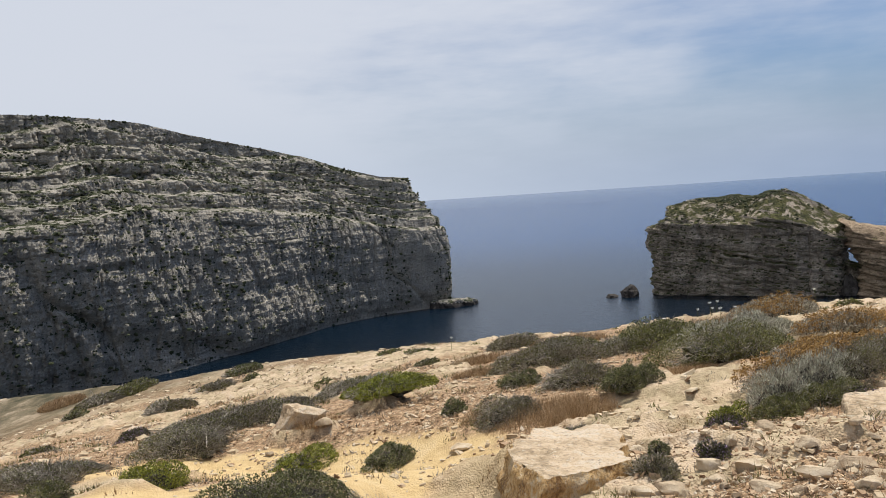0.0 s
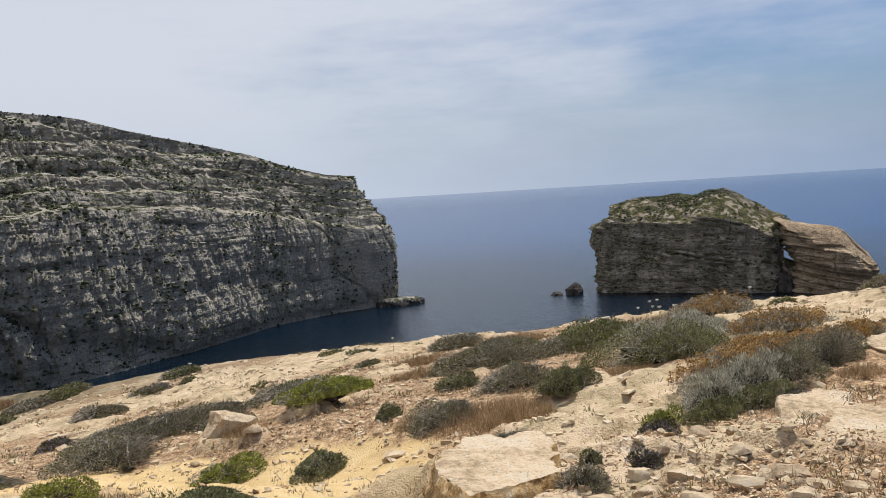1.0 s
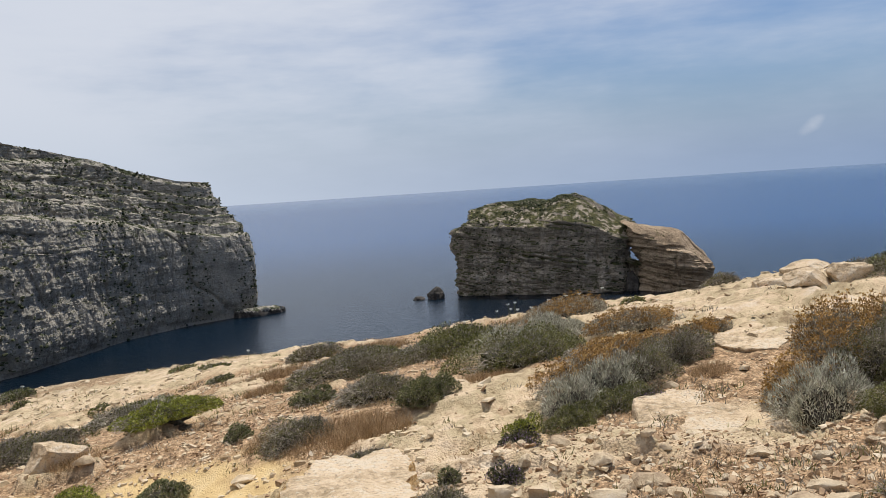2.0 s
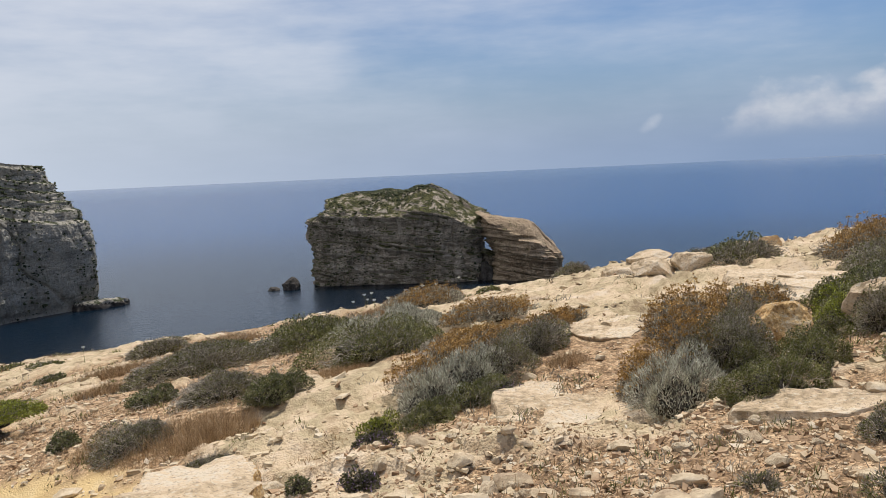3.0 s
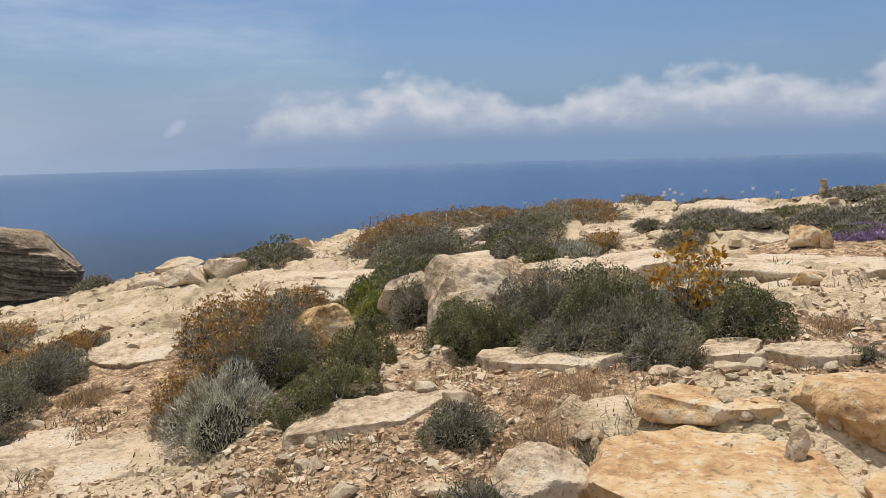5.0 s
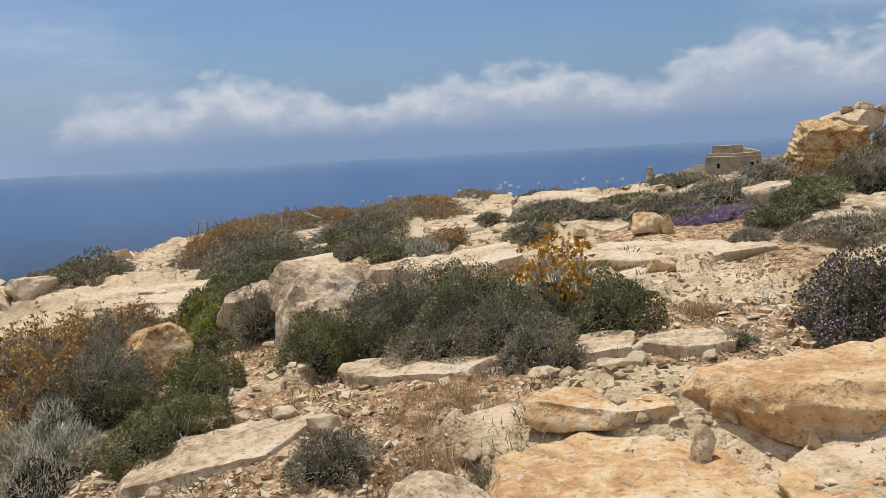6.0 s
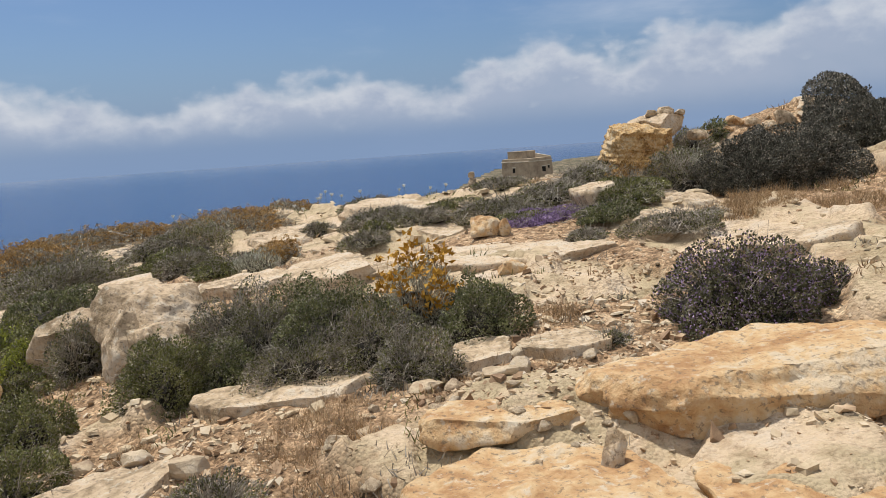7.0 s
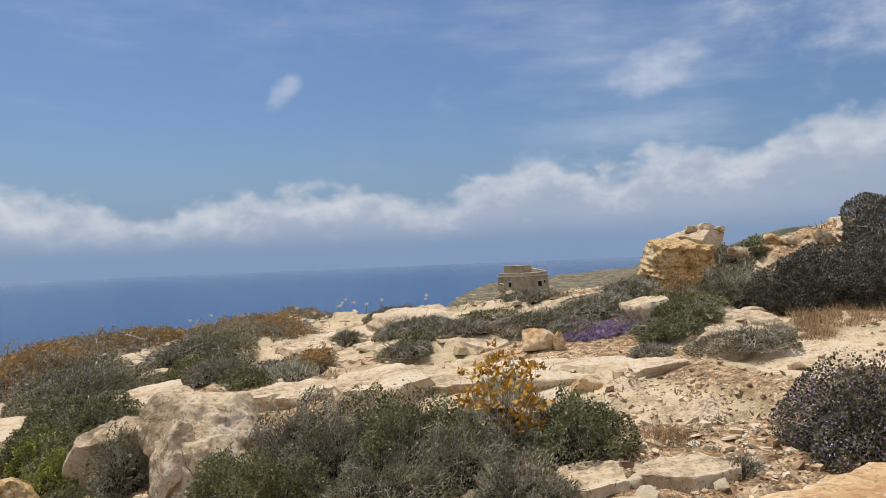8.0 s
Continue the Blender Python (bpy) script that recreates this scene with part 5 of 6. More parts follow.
def blades(base, way, length, width, rng, corners=3):
    """Small pointed leaves: one piece each, of three or four corners."""
    n = len(base)
    way = way / np.linalg.norm(way, axis=1, keepdims=True)
    side = np.cross(way, rng.normal(0, 1, (n, 3)))
    side /= np.linalg.norm(side, axis=1, keepdims=True) + 1e-9
    length, width = np.broadcast_to(length, n)[:, None], np.broadcast_to(width, n)[:, None]
    mid = base + way * length * 0.55
    if corners == 3:
        low = base + way * length * 0.1
        return np.stack([low + side * width / 2, base + way * length, low - side * width / 2], 1).reshape(-1, 3), np.arange(3 * n).reshape(n, 3)
    V = np.stack([base, mid + side * width / 2, base + way * length, mid - side * width / 2], 1)
    return V.reshape(-1, 3), np.arange(4 * n).reshape(n, 4)


def sticks(base, tip, thick):
    """Thin three-sided stems."""
    n = len(base)
    way = tip - base
    way /= np.linalg.norm(way, axis=1, keepdims=True) + 1e-9
    a = np.cross(way, np.array((0.31, 0.87, 0.39)))
    a /= np.linalg.norm(a, axis=1, keepdims=True) + 1e-9
    b = np.cross(way, a)
    thick = np.broadcast_to(thick, n)[:, None]
    ring = [a, -0.5 * a + 0.87 * b, -0.5 * a - 0.87 * b]
    V = np.stack([base + r * thick for r in ring] + [tip + r * thick * 0.5 for r in ring], 1).reshape(-1, 3)
    F = np.array([(0, 1, 4, 3), (1, 2, 5, 4), (2, 0, 3, 5)])[None] + 6 * np.arange(n)[:, None, None]
    return V, F.reshape(-1, 4)


def joined(pieces):
    V, F, k = [], [], 0
    for v, f in pieces:
        V.append(v), F.append(f + k)
        k += len(v)
    return np.concatenate(V), np.concatenate(F)


def crown(rng, w, h, n, lumps):
    """Places on the outside of a domed, knobbly bush, and the ways outwards there."""
    knob = rng.normal(0, 1, (lumps, 3))
    knob[:, 2] = np.abs(knob[:, 2])
    knob /= np.linalg.norm(knob, axis=1, keepdims=True)
    high = rng.uniform(0.04, 0.40, lumps)
    way = rng.normal(0, 1, (n, 3))
    way[:, 2] = np.abs(way[:, 2]) * 1.05 - 0.12
    way /= np.linalg.norm(way, axis=1, keepdims=True)
    near = np.clip((way @ knob.T - 0.87) / 0.10, 0, 1)
    a = np.arctan2(way[:, 1], way[:, 0])
    lobes = sum(rng.uniform(0.03, 0.15) * np.sin(k * a + rng.uniform(0, 6.283)) for k in (1, 2, 3, 4))
    reach = 0.74 + (near * high).max(1) + lobes
    depth = 1 - 0.24 * rng.random(n) ** 2.2
    p = way * (reach * depth)[:, None] * (w / 2, w / 2, h * 0.95)
    p[:, 2] = np.abs(p[:, 2])
    return p, way


def twigs(rng, w, h, n, lumps, thick):
    """Bent thin stems from the root to the outside of a bush, each with short side twigs."""
    tip, way = crown(rng, w * 1.03, h * 1.03, n, lumps)
    foot = tip * (0.22, 0.22, 0.0)
    mid = foot * 0.45 + tip * 0.55 + rng.normal(0, 0.05, (n, 3)) * w + (0, 0, 0.08 * h)
    mid[:, 2] = np.abs(mid[:, 2])
    start = np.repeat(mid, 3, 0) + (np.repeat(tip - mid, 3, 0)) * rng.uniform(0.1, 0.8, (3 * n, 1))
    end = start + (np.repeat(way, 3, 0) + rng.normal(0, 0.6, (3 * n, 3))) * rng.uniform(0.05, 0.12, (3 * n, 1)) * (0.35 + 0.35 * min(w, 1))
    end[:, 2] = np.abs(end[:, 2])
    return joined([sticks(foot, mid, thick * 1.3), sticks(mid, tip, thick), sticks(start, end, thick * 0.75)])


# a solid lump whose dark colour stands for shade between the twigs
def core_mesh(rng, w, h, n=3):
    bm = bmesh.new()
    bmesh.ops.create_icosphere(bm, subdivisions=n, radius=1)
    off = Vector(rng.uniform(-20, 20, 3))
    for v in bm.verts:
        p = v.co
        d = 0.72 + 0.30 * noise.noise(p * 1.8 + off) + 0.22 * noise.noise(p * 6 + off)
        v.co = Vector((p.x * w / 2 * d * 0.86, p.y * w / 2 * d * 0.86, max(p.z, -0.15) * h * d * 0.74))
    me = bpy.data.meshes.new("inner_shade")
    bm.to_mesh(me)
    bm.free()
    me.materials.append(SHADE_CORE)
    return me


# name, label, category, leaf length and width, upright share, cover, leaves, second leaves and their share
KINDS = {
    "silver": ("everlasting_shrub", "silvery grey-green shrub with narrow leaves on rocky ground", "shrub", 0.075, 0.008, 0.55, 1.5, SILVER, TWIG, 0.25),
    "heath": ("heath_shrub", "dry grey-brown twiggy shrub on rocky ground", "shrub", 0.028, 0.0075, 0.2, 1.35, TWIG, OLIVE, 0.42),
    "green": ("green_bush", "dense dark green bush on rocky ground", "bush", 0.026, 0.013, 0.20, 1.7, GREEN, TWIG, 0.16),
    "lime": ("spurge_bush", "bright yellow-green low bush on ochre soil", "bush", 0.035, 0.014, 0.5, 1.7, LIME, GREEN, 0.35),
    "olive": ("cushion_bush", "rounded olive-green cushion bush on rocky ground", "bush", 0.019, 0.0105, 0.2, 1.8, OLIVE, TWIG, 0.22),
    "thyme": ("thyme_bush", "low wild thyme bush with faded purple flowers", "bush", 0.025, 0.0145, 0.2, 2.1, THYME, PURPLE, 0.27),
    "orange": ("dried_flower_shrub", "grey shrub covered in dried rust-coloured flower heads", "shrub", 0.055, 0.008, 0.5, 1.1, TWIG, SILVER, 0.45),
    "grass": ("dry_grass", "clump of dry straw-coloured grass", "grass", 0.0, 0.0, 0.0, 0.0, STRAW, STRAW, 0.0),
    "dry": ("dry_grass", "clump of dry straw-coloured grass with grey twigs", "grass", 0.0, 0.0, 0.0, 0.0, STRAW, STRAW, 0.0),
}


def settle(V, x, y):
    """Lets a plant's corners follow the slope that it stands on."""
    V = V.copy()
    V[:, 2] += ground(x + V[:, 0], y + V[:, 1]) - float(ground(x, y))
    return V


def stuff(name, V, F, mat, parent, label=""):
    return tagged(part(name, mesh_of(name, V, F, mat), parent, label), kind="stuff")


def plant(kind, x, y, w, h, seed, heads=0, heads_mat=None, mat=None, label="", dense=1.0):
    name, text, category, length, width, upright, full, first, second, share = KINDS[kind]
    rng = np.random.default_rng(seed)
    far = math.hypot(x - 1.5, y - 2.5)
    base = thing(name, x, y, height(x, y) - 0.01, label or text, category, "wild plants on the cliff top")
    if kind in ("grass", "dry"):
        n = int(min(4200, 2600 * w * w ** 0.5 / (1 + 0.03 * far)))
        a, r = rng.uniform(0, 6.283, n), np.sqrt(rng.random(n)) * w / 2
        clump = fbm(r * np.cos(a) * 5 + seed, r * np.sin(a) * 5, 2, 3) > -0.25
        a, r = a[clump], r[clump]
        foot = np.stack([r * np.cos(a), r * np.sin(a) * 0.8, np.zeros(len(a))], -1)
        way = rng.normal(0, 0.42, (len(a), 3)) + (0, 0, 1)
        tall = h * rng.uniform(0.25, 1.0, len(a)) * (1 - 0.5 * (r / (w / 2)) ** 2)
        V, F = blades(foot, way, tall, max(0.004, 0.0007 * far), rng)
        stuff("grass_blade", settle(V, x, y), F, first, base)
        return base
    length, width = max(length, 0.0030 * far), max(width, 0.0014 * far)
    area = 2.0 * w * h + 0.9 * w * w
    n = int(np.clip(full * dense * area / (0.6 * length * width), 500, 21000 * dense))
    lumps = int(np.clip(26 * w, 12, 60))
    p, way = crown(rng, w, h, n, lumps)
    leafy = kind in ("green", "olive", "lime", "thyme")
    aim = way * (1 - upright) + np.array((0, 0, upright)) + rng.normal(0, 0.75 if leafy else 0.33, (n, 3))
    part("core", core_mesh(rng, w, h), base, "dark lump for the shade inside the bush")
    cut = int(n * (1 - share))
    size = length * rng.uniform(0.6, 1.25, n)
    # thin places where the wood shows through
    bare = sum(np.sin(way @ rng.normal(0, 4.5, 3) + rng.uniform(0, 6.283)) for _ in range(4))
    size = np.where((bare < -1.3) & (rng.random(n) < 0.75), 0.25 * size, size)
    V, F = blades(p[:cut], aim[:cut], size[:cut], width * (1.15 if leafy else 1.0) * rng.uniform(0.7, 1.4, cut), rng, 4 if leafy else 3)
    stuff("foliage", settle(V, x, y), F, mat or first, base)
    high = p[cut:]
    V, F = blades(high, aim[cut:], size[cut:] * (0.9 if kind != "heath" else 0.7), width * (1.5 if kind == "heath" else 1.0), rng)
    stuff("bloom" if kind == "thyme" else "brush", settle(V, x, y), F, second, base)
    m = int(np.clip((330 if kind in ("heath", "orange") else 90) * w, 24, 420) / dense ** 2)
    V, F = twigs(rng, w, h, m, lumps, max(0.003, 0.00042 * far))
    stuff("woody_growth", settle(V, x, y), F, TWIG, base, "thin grey woody stems")
    if kind == "orange" and not heads:
        heads, heads_mat = int(np.clip(300 * w, 90, 520)), RUST
    if heads:
        tip, lean = crown(rng, w, h, heads, lumps)
        tip = tip * (1, 1, 0.95)
        up = np.stack([rng.normal(0, 0.03, heads), rng.normal(0, 0.03, heads), rng.uniform(0.06, 0.26, heads) * (0.4 + h) * (1.5 if heads_mat is GOLD else 1)], -1)
        V, F = sticks(tip, tip + up, max(0.0025, 0.0004 * far))
        stuff("flower_stalk", settle(V, x, y), F, STRAW, base, "thin pale flower stems")
        c = np.repeat(tip + up, 9, 0)
        spread = np.stack([rng.normal(0, 1, len(c)), rng.normal(0, 1, len(c)), rng.normal(0.2, 0.5, len(c))], -1)
        s = max(0.034, 0.0019 * far) * (1.7 if heads_mat is GOLD else 1)
        V, F = blades(c + spread * s * 0.5, spread + (0, 0, 0.6), s, s * 0.8, rng)
        stuff("bloom", settle(V, x, y), F, heads_mat or RUST, base)
    return base


def umbel(x, y, h, seed):
    rng = np.random.default_rng(seed)
    far = math.hypot(x - 1.5, y - 2.5)
    base = thing("wild_carrot", x, y, height(x, y), "tall thin stem with a flat white flower head", "flower", "flowers on thin stems")
    top = np.array((rng.normal(0, 0.05), rng.normal(0, 0.05), h))
    part("stem", mesh_of("stem", *sticks(np.zeros((1, 3)), top[None], max(0.004, 0.00035 * far)), OLIVE), base)
    n = 40
    a, r = rng.uniform(0, 6.283, n), np.sqrt(rng.random(n)) * max(0.035, 0.0022 * far)
    p = top + np.stack([r * np.cos(a), r * np.sin(a), rng.normal(0.01, 0.008, n)], -1)
    V, F = joined([blades(p, rng.normal(0, 1, (n, 3)) + (0, 0, 0.3), max(0.016, 0.0011 * far), max(0.014, 0.001 * far), rng, 4), sticks(np.repeat(top[None] - (0, 0, 0.05), n, 0), p, 0.0015)])
    part("flower_head", mesh_of("flower_head", V, F, WHITE), base, "flat white flower head")


def low_herbs():
    """Short dry blades and herb tufts between the stones."""
    rng = np.random.default_rng(44)
    n = 14000
    a, r = np.radians(rng.uniform(-38, 118, n)), 2.6 + 45 * rng.random(n) ** 1.9
    x, y = 1.2 + r * np.sin(a), 2.2 + r * np.cos(a)
    rock, sand, _ = relief(x, y)
    keep = rng.random(n) < np.clip(0.9 - 0.75 * rock - 0.75 * sand - 0.6 * cover(x, y, SCREE, 77), 0.03, 1) * smooth(-0.2, 0.2, fbm(x / 1.7, y / 1.7, 2, 15))
    x, y, r = x[keep], y[keep], r[keep]
    for name, mat, pick in (("dry_herbs", STRAW, slice(0, None, 3)), ("grey_herbs", TWIG, slice(1, None, 3)), ("green_herbs", OLIVE, slice(2, None, 3))):
        k = 16
        bx, by, br = np.repeat(x[pick], k), np.repeat(y[pick], k), np.repeat(r[pick], k)
        s = 0.05 + 0.004 * br
        bx, by = bx + rng.normal(0, 1, len(bx)) * s, by + rng.normal(0, 1, len(by)) * s
        V, F = blades(np.stack([bx, by, ground_full(bx, by)], -1), rng.normal(0, 0.5, (len(bx), 3)) + (0, 0, 1), rng.uniform(0.03, 0.10, len(bx)) * (1 + 0.03 * br), 0.005 + 0.0009 * br, rng)
        tagged(new(name, mesh_of(name, V, F, mat)), "low sparse herbs between the stones", "herbs", kind="stuff")


low_herbs()


plant("green", -1.82, 7.70, 1.49, 0.32, 701)
plant("green", -5.18, 9.83, 0.64, 0.33, 702)
plant("lime", -4.04, 10.17, 0.92, 0.36, 703)
plant("lime", -2.80, 13.82, 1.19, 0.31, 704)
plant("green", -1.13, 13.30, 0.93, 0.24, 705)
plant("lime", -1.50, 17.08, 1.93, 0.34, 706)
plant("silver", -2.06, 21.61, 0.99, 0.36, 707)
plant("green", 0.00, 14.62, 0.54, 0.24, 708)
plant("olive", -4.43, 26.95, 1.24, 0.32, 709)
plant("heath", -5.21, 15.21, 1.82, 0.46, 710)
plant("heath", -4.93, 18.24, 2.71, 0.43, 711)
plant("heath", -3.58, 17.48, 1.21, 0.34, 712)
plant("heath", -10.49, 29.17, 1.88, 0.41, 713)
plant("thyme", -7.99, 19.54, 0.96, 0.27, 714)
plant("heath", -7.15, 13.68, 2.21, 0.27, 715)
plant("olive", -22.09, 53.30, 3.50, 0.55, 716)
plant("green", -13.24, 50.02, 2.35, 0.45, 717)
plant("dry", -28.00, 56.14, 3.33, 0.76, 718)
plant("green", -11.20, 43.97, 0.96, 0.35, 719)
plant("olive", -1.59, 39.55, 1.79, 0.27, 720)
plant("olive", -3.37, 44.23, 1.34, 0.25, 721)
plant("green", 1.52, 16.82, 0.96, 0.27, 722)
plant("heath", 2.51, 15.77, 1.08, 0.27, 723)
plant("green", 3.00, 13.49, 0.94, 0.33, 724)
plant("grass", 1.49, 13.15, 1.99, 0.38, 725)
plant("heath", 0.95, 13.67, 1.24, 0.30, 726)
plant("grass", 0.56, 13.83, 0.95, 0.38, 727)
plant("heath", 2.45, 20.88, 2.99, 0.56, 728)
plant("grass", 0.62, 20.80, 1.25, 0.41, 729)
plant("green", 5.98, 22.75, 1.93, 0.53, 730)
plant("silver", 4.56, 22.30, 1.70, 0.30, 731)
plant("thyme", 5.40, 21.16, 1.15, 0.27, 732)
plant("silver", 6.44, 17.73, 2.80, 0.59, 733)
plant("green", 6.34, 20.25, 1.42, 0.45, 734)
plant("heath", 7.93, 17.74, 0.73, 0.22, 735)
plant("thyme", 2.96, 8.68, 0.49, 0.23, 736)
plant("thyme", 2.52, 7.57, 0.37, 0.17, 737)
plant("heath", 1.79, 7.03, 0.51, 0.26, 738)
plant("green", 2.07, 7.87, 0.25, 0.17, 739)
plant("heath", 1.62, 10.72, 0.67, 0.17, 740)
plant("lime", 3.40, 9.64, 0.47, 0.28, 741)
plant("heath", -0.64, 7.81, 1.08, 0.18, 742)
plant("grass", -2.73, 15.38, 0.95, 0.26, 743)
plant("olive", -2.79, 22.71, 1.04, 0.29, 744)
plant("green", -0.91, 30.11, 0.91, 0.20, 745)
plant("green", -22.61, 46.54, 1.18, 0.30, 746)
plant("olive", -11.09, 20.93, 0.90, 0.16, 747)
plant("silver", 4.20, 10.05, 0.85, 0.42, 748)
plant("silver", 4.85, 10.40, 0.95, 0.45, 902)
plant("olive", 3.95, 9.50, 0.80, 0.22, 749)
plant("olive", 4.60, 9.72, 0.85, 0.22, 903)
plant("thyme", 4.95, 9.62, 0.50, 0.14, 904)
plant("heath", 5.45, 10.65, 1.05, 0.40, 750)
plant("heath", 6.15, 10.95, 1.05, 0.40, 751)
plant("orange", 4.85, 11.35, 1.20, 0.34, 905)
plant("orange", 5.75, 11.80, 1.20, 0.32, 906)
plant("orange", 6.67, 13.89, 1.80, 0.25, 752)
plant("orange", 6.99, 12.00, 0.98, 0.24, 753)
plant("grass", 6.07, 9.91, 0.59, 0.22, 754)
plant("orange", 7.81, 9.80, 1.03, 0.58, 756)
plant("green", 12.59, 10.55, 1.20, 0.40, 763)
plant("olive", 10.72, 9.79, 0.86, 0.43, 764)
plant("heath", 15.44, 24.03, 1.19, 0.44, 768)
plant("olive", 13.62, 26.77, 0.84, 0.22, 769)
plant("dry", 10.21, 26.63, 2.98, 0.58, 770)
plant("orange", 10.46, 25.10, 2.45, 0.51, 771)
plant("heath", 14.46, 19.74, 0.68, 0.20, 772)
plant("green", 15.13, 16.30, 1.51, 0.50, 773)
plant("heath", 20.25, 23.21, 1.50, 0.32, 774)
plant("orange", 17.17, 13.87, 1.35, 0.43, 775)
plant("heath", 14.68, 11.75, 1.63, 0.47, 776)
plant("heath", 4.41, 5.13, 0.28, 0.13, 777)
plant("heath", 4.89, 4.44, 0.46, 0.14, 778)
plant("olive", 14.84, 9.34, 1.36, 0.35, 798)
plant("orange", 18.29, 9.73, 2.32, 0.48, 799)
plant("heath", 14.62, 8.07, 0.90, 0.22, 800)
plant("silver", 13.98, 7.83, 0.77, 0.21, 801)
plant("heath", 16.96, 7.51, 0.69, 0.25, 802)
plant("green", 12.96, 2.29, 0.87, 0.15, 803)
plant("olive", 13.12, 1.89, 0.73, 0.15, 804)
plant("heath", 16.41, 2.38, 1.16, 0.23, 806)
plant("heath", 16.03, 4.22, 1.34, 0.23, 807)
plant("green", 15.69, 6.41, 0.42, 0.19, 808)
plant("orange", 19.50, 13.98, 3.33, 0.36, 810)
plant("heath", 15.86, 12.17, 1.70, 0.45, 811)
plant("olive", 14.31, -0.10, 2.11, 0.72, 817, mat=DUSK, label="large dark grey-green domed bush on a bank", dense=3.0)
plant("olive", 16.95, -2.70, 2.20, 0.80, 818, mat=DUSK, label="large dark grey-green domed bush on a bank", dense=3.0)
plant("heath", 16.96, 2.21, 1.20, 0.31, 819)
plant("olive", 14.15, 1.94, 1.33, 0.22, 820)
plant("grass", 13.73, -0.14, 2.29, 0.26, 821)
plant("orange", 14.79, 1.72, 0.84, 0.29, 823)
plant("green", 18.16, -0.23, 0.61, 0.29, 824)
plant("heath", 17.88, 0.28, 0.83, 0.52, 825)
plant("grass", 11.87, -0.36, 1.51, 0.16, 826)
plant("grass", 12.04, 0.57, 1.21, 0.13, 827)
plant("heath", 15.47, 3.91, 1.90, 0.26, 829)
plant("thyme", 13.90, 3.15, 1.35, 0.13, 830, mat=PURPLE, label="low mat of lilac-flowered thyme")
plant("thyme", 13.88, 2.60, 1.10, 0.11, 831, mat=PURPLE, label="low mat of lilac-flowered thyme")
plant("heath", 11.93, 1.57, 1.22, 0.16, 833)
plant("grass", 12.23, 0.76, 1.50, 0.16, 835)
plant("olive", 17.91, 5.04, 1.25, 0.20, 837)
plant("heath", 19.53, 4.08, 1.50, 0.20, 838)
plant("heath", 19.81, 7.03, 1.42, 0.18, 839)
plant("orange", 15.85, 13.24, 1.90, 0.58, 840)
plant("heath", 13.94, 10.97, 1.86, 0.48, 841)
plant("green", 11.84, 9.73, 1.21, 0.39, 842)
plant("orange", 20.81, 10.90, 2.73, 0.36, 845)
plant("orange", 34.11, 13.52, 3.91, 0.47, 846)
plant("heath", 16.50, 10.23, 2.24, 0.50, 847)
plant("heath", 14.08, 8.91, 1.11, 0.37, 848)
plant("olive", 13.61, 8.25, 0.80, 0.18, 849)
plant("silver", 13.90, 7.66, 1.06, 0.30, 850)
plant("heath", 14.15, 5.98, 0.88, 0.21, 851)
plant("heath", 15.59, 5.80, 1.17, 0.18, 852)
plant("olive", 13.85, 3.63, 0.93, 0.14, 853)
plant("heath", 15.46, 2.99, 1.34, 0.23, 854)
plant("heath", 12.17, 2.71, 0.66, 0.12, 855)
plant("grass", 2.00, 12.57, 1.24, 0.66, 856)
plant("heath", 2.44, 15.14, 1.51, 0.40, 857)
plant("green", 3.02, 13.20, 0.93, 0.39, 858)
plant("olive", 5.62, 15.87, 2.55, 0.59, 859)
plant("olive", 5.51, 20.75, 2.34, 0.61, 860)
plant("dry", 4.26, 28.20, 2.80, 0.58, 861)
plant("heath", 4.63, 20.72, 1.74, 0.33, 862)
plant("grass", 4.47, 14.94, 1.23, 0.26, 863)
plant("heath", 2.79, 20.80, 1.30, 0.27, 864)
plant("orange", 16.65, 13.58, 1.81, 0.49, 867)
plant("heath", 14.02, 11.12, 1.47, 0.42, 868)
plant("heath", 17.01, 10.70, 1.43, 0.34, 869)
plant("orange", 19.78, 12.85, 1.87, 0.39, 870)
plant("heath", 15.91, 6.18, 1.21, 0.23, 871)
plant("olive", 14.66, 5.85, 0.61, 0.16, 872)
plant("heath", 15.04, 5.12, 0.93, 0.19, 873)
plant("heath", 14.78, 15.87, 1.82, 0.46, 874)
plant("heath", -2.79, 21.44, 2.11, 0.35, 881)
plant("heath", -5.76, 17.48, 2.22, 0.35, 882)
plant("heath", -4.50, 20.59, 1.91, 0.34, 883)
plant("heath", -6.73, 12.33, 1.59, 0.23, 884)
plant("dry", 1.01, 26.38, 2.38, 0.49, 885)
plant("heath", 2.61, 31.64, 2.14, 0.55, 886)
plant("olive", 3.47, 23.64, 2.14, 0.41, 887)
plant("heath", -12.84, 42.42, 2.01, 0.39, 888)
plant("heath", -23.37, 52.17, 3.47, 0.50, 890)
plant("orange", 8.22, 9.56, 0.71, 0.43, 891)
plant("orange", 9.01, 9.97, 0.85, 0.46, 892)
plant("orange", 9.60, 10.03, 0.71, 0.40, 893)
plant("orange", 7.88, 15.60, 1.78, 0.28, 894)
plant("orange", 7.28, 12.26, 1.06, 0.20, 895)
plant("orange", 14.20, 7.45, 0.72, 0.29, 896)
plant("lime", 10.35, 9.51, 0.54, 0.36, 897)
plant("green", 12.90, 2.37, 1.02, 0.16, 900)
plant("heath", 14.50, 3.51, 0.81, 0.19, 901)
plant("silver", 8.86, 4.40, 0.78, 0.58, 783, heads=70, heads_mat=GOLD)
plant("green", 8.36, 3.86, 0.78, 0.46, 784)
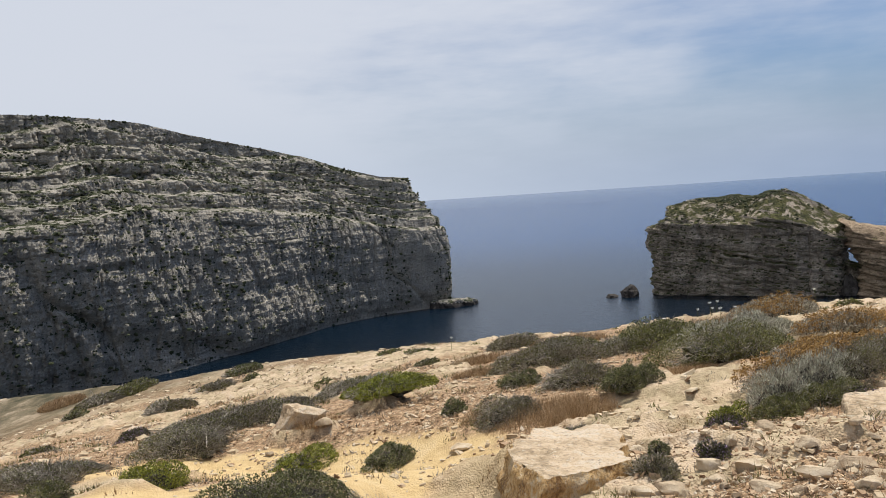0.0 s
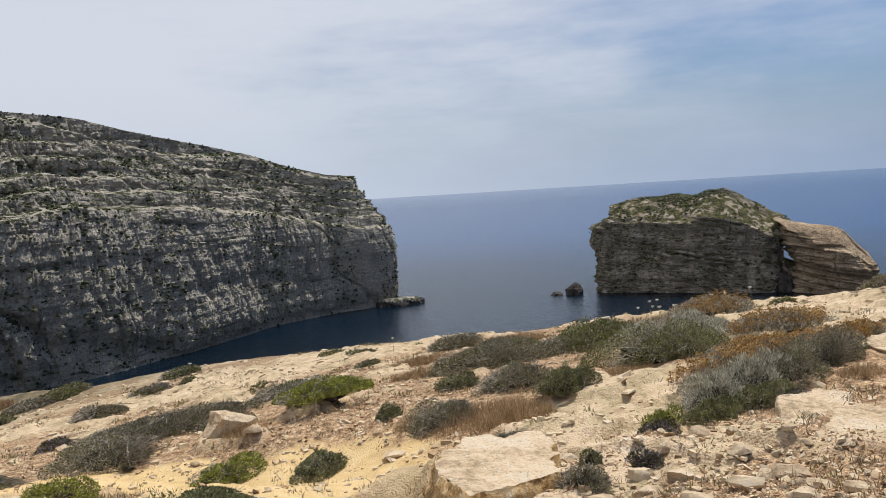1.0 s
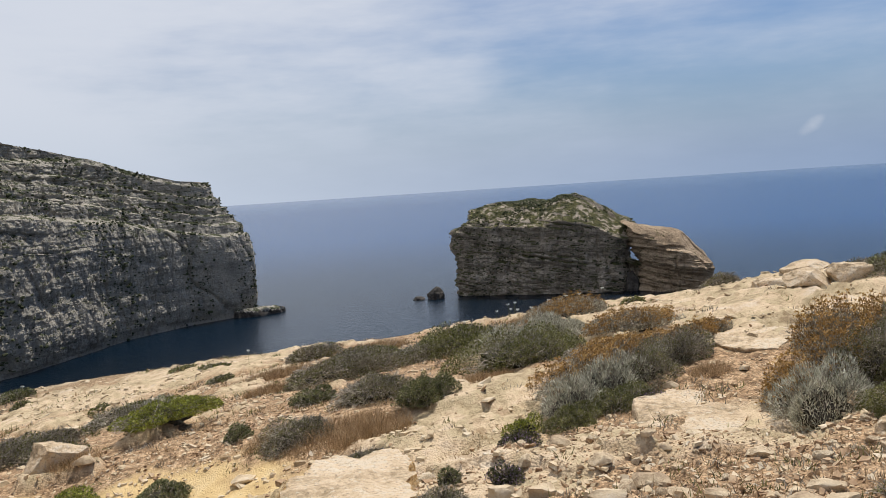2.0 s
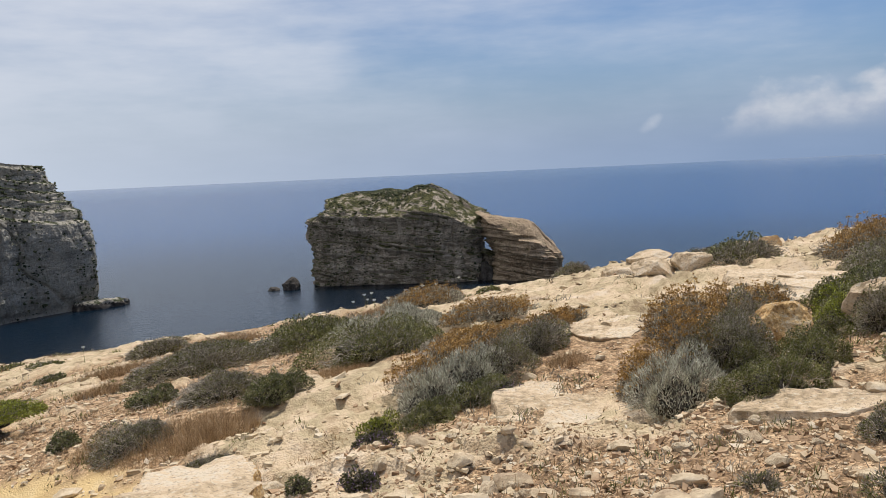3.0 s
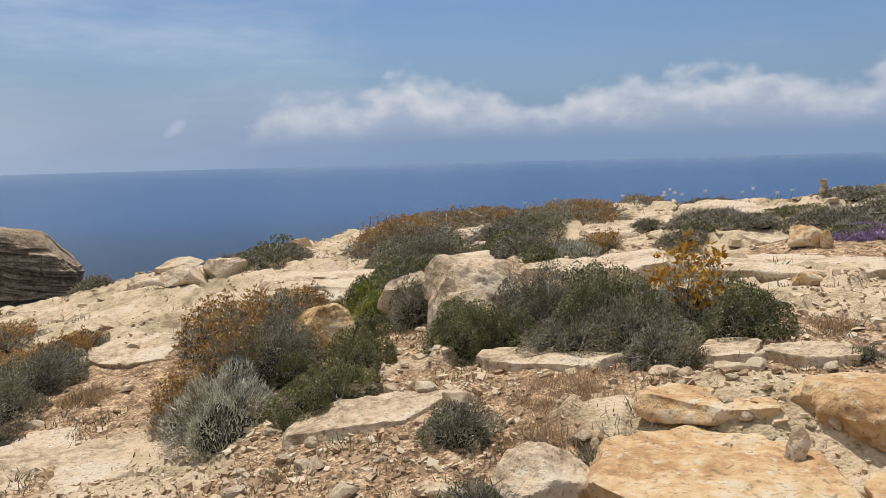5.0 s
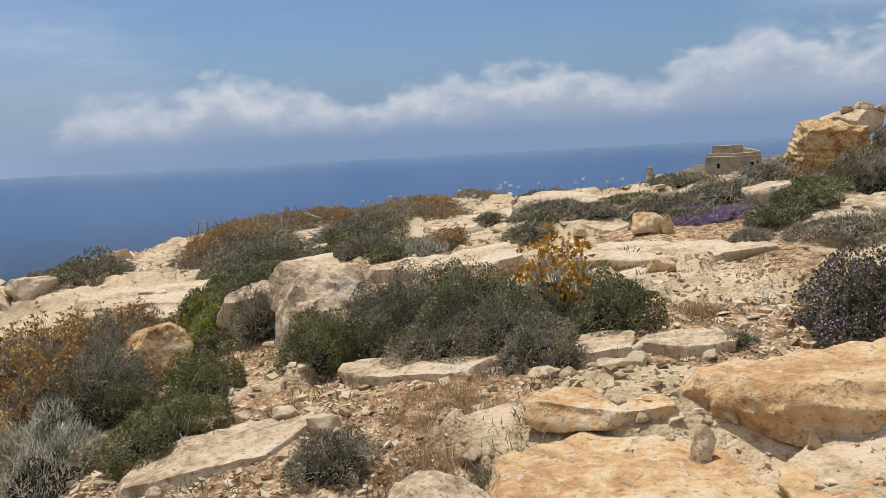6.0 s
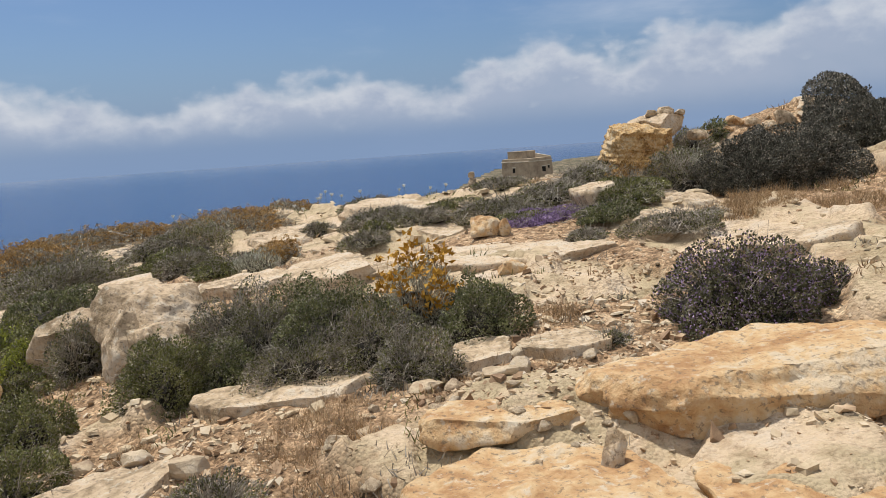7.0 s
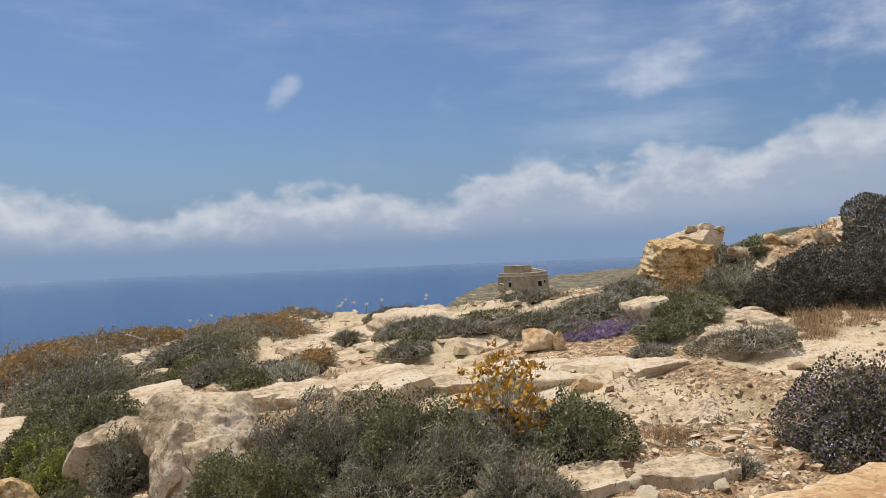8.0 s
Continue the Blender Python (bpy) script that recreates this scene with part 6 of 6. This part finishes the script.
plant("green", 8.75, 3.95, 0.60, 0.44, 790)
plant("heath", 7.66, 4.34, 0.66, 0.26, 788)
plant("heath", 7.52, 4.06, 0.40, 0.20, 791)
plant("heath", 9.18, 6.25, 0.95, 0.56, 785)
plant("heath", 8.75, 5.85, 0.85, 0.52, 787)
plant("green", 8.62, 5.25, 1.05, 0.58, 781)
plant("green", 9.15, 5.55, 0.80, 0.55, 786)
plant("heath", 8.05, 5.30, 1.05, 0.36, 780)
plant("heath", 8.20, 4.75, 0.85, 0.46, 782)
plant("green", 8.55, 4.75, 0.60, 0.44, 789)
plant("olive", 7.88, 6.36, 0.85, 0.52, 779)
plant("heath", 8.36, 6.60, 0.62, 0.46, 797)
plant("green", 8.10, 6.00, 0.55, 0.42, 792)
plant("thyme", 8.00, 1.92, 1.20, 0.56, 793, label="domed wild thyme bush with faded purple flowers")
plant("thyme", 8.15, 1.30, 0.55, 0.32, 816)
plant("lime", 9.45, 8.70, 0.60, 0.42, 761)
plant("olive", 10.20, 8.95, 0.95, 0.42, 762)
plant("olive", 8.66, 8.20, 0.52, 0.30, 763)
plant("heath", 9.22, 7.92, 0.62, 0.56, 877, label="dry twiggy shrub in the hollow under a leaning slab")
plant("olive", 7.20, 7.10, 0.74, 0.42, 759)
plant("olive", 7.55, 7.55, 0.50, 0.36, 760)
plant("olive", 6.22, 6.72, 0.92, 0.40, 758)
plant("olive", 6.92, 7.72, 0.50, 0.30, 899)
plant("heath", 8.05, 8.85, 0.75, 0.60, 809)
plant("heath", 5.78, 5.14, 0.60, 0.24, 796)
plant("heath", 5.48, 4.02, 0.36, 0.22, 778, label="dead dark twigs between slabs")
plant("heath", 5.75, 4.12, 0.34, 0.18, 765, label="dead dark twigs between slabs")
plant("silver", 5.85, 7.55, 0.98, 0.52, 755)
plant("orange", 6.05, 8.35, 0.60, 0.44, 756)
plant("heath", 6.98, 8.05, 0.95, 0.66, 757)
plant("orange", 6.75, 8.45, 0.75, 0.66, 767)
plant("grass", 6.85, 4.92, 1.15, 0.16, 766)
plant("grass", 6.55, 4.55, 0.75, 0.14, 878)
plant("grass", 5.92, 4.62, 0.62, 0.13, 812)
plant("grass", 8.60, 3.22, 0.62, 0.19, 794)
plant("grass", 6.88, 6.18, 0.38, 0.18, 813)
plant("grass", 7.45, 3.98, 0.46, 0.14, 795)
plant("grass", 7.55, 3.30, 0.60, 0.11, 879)
plant("heath", 7.75, 2.85, 0.32, 0.13, 814)
plant("heath", 9.27, 2.61, 0.33, 0.09, 815)
plant("heath", 14.60, 1.22, 1.35, 0.72, 805)
plant("silver", 14.85, 0.85, 0.90, 0.60, 907)
flower_places = random.Random(77)
for k in range(14):
    umbel(flower_places.uniform(19.5, 23.5), flower_places.uniform(6.0, 11.5), flower_places.uniform(0.25, 0.5), 940 + k)
for k in range(12):
    umbel(flower_places.uniform(8.0, 13.0), flower_places.uniform(27.0, 31.5), flower_places.uniform(0.3, 0.6), 960 + k)
umbel(20.54, 5.66, 0.35, 909)
umbel(19.65, 5.31, 0.30, 910)
umbel(26.98, 14.23, 0.50, 911)
umbel(20.67, 12.04, 0.50, 912)
umbel(11.65, 34.67, 0.45, 914)
umbel(10.79, 29.59, 0.30, 916)
umbel(-12.64, 50.09, 0.60, 920)
umbel(0.10, 34.99, 0.60, 921)
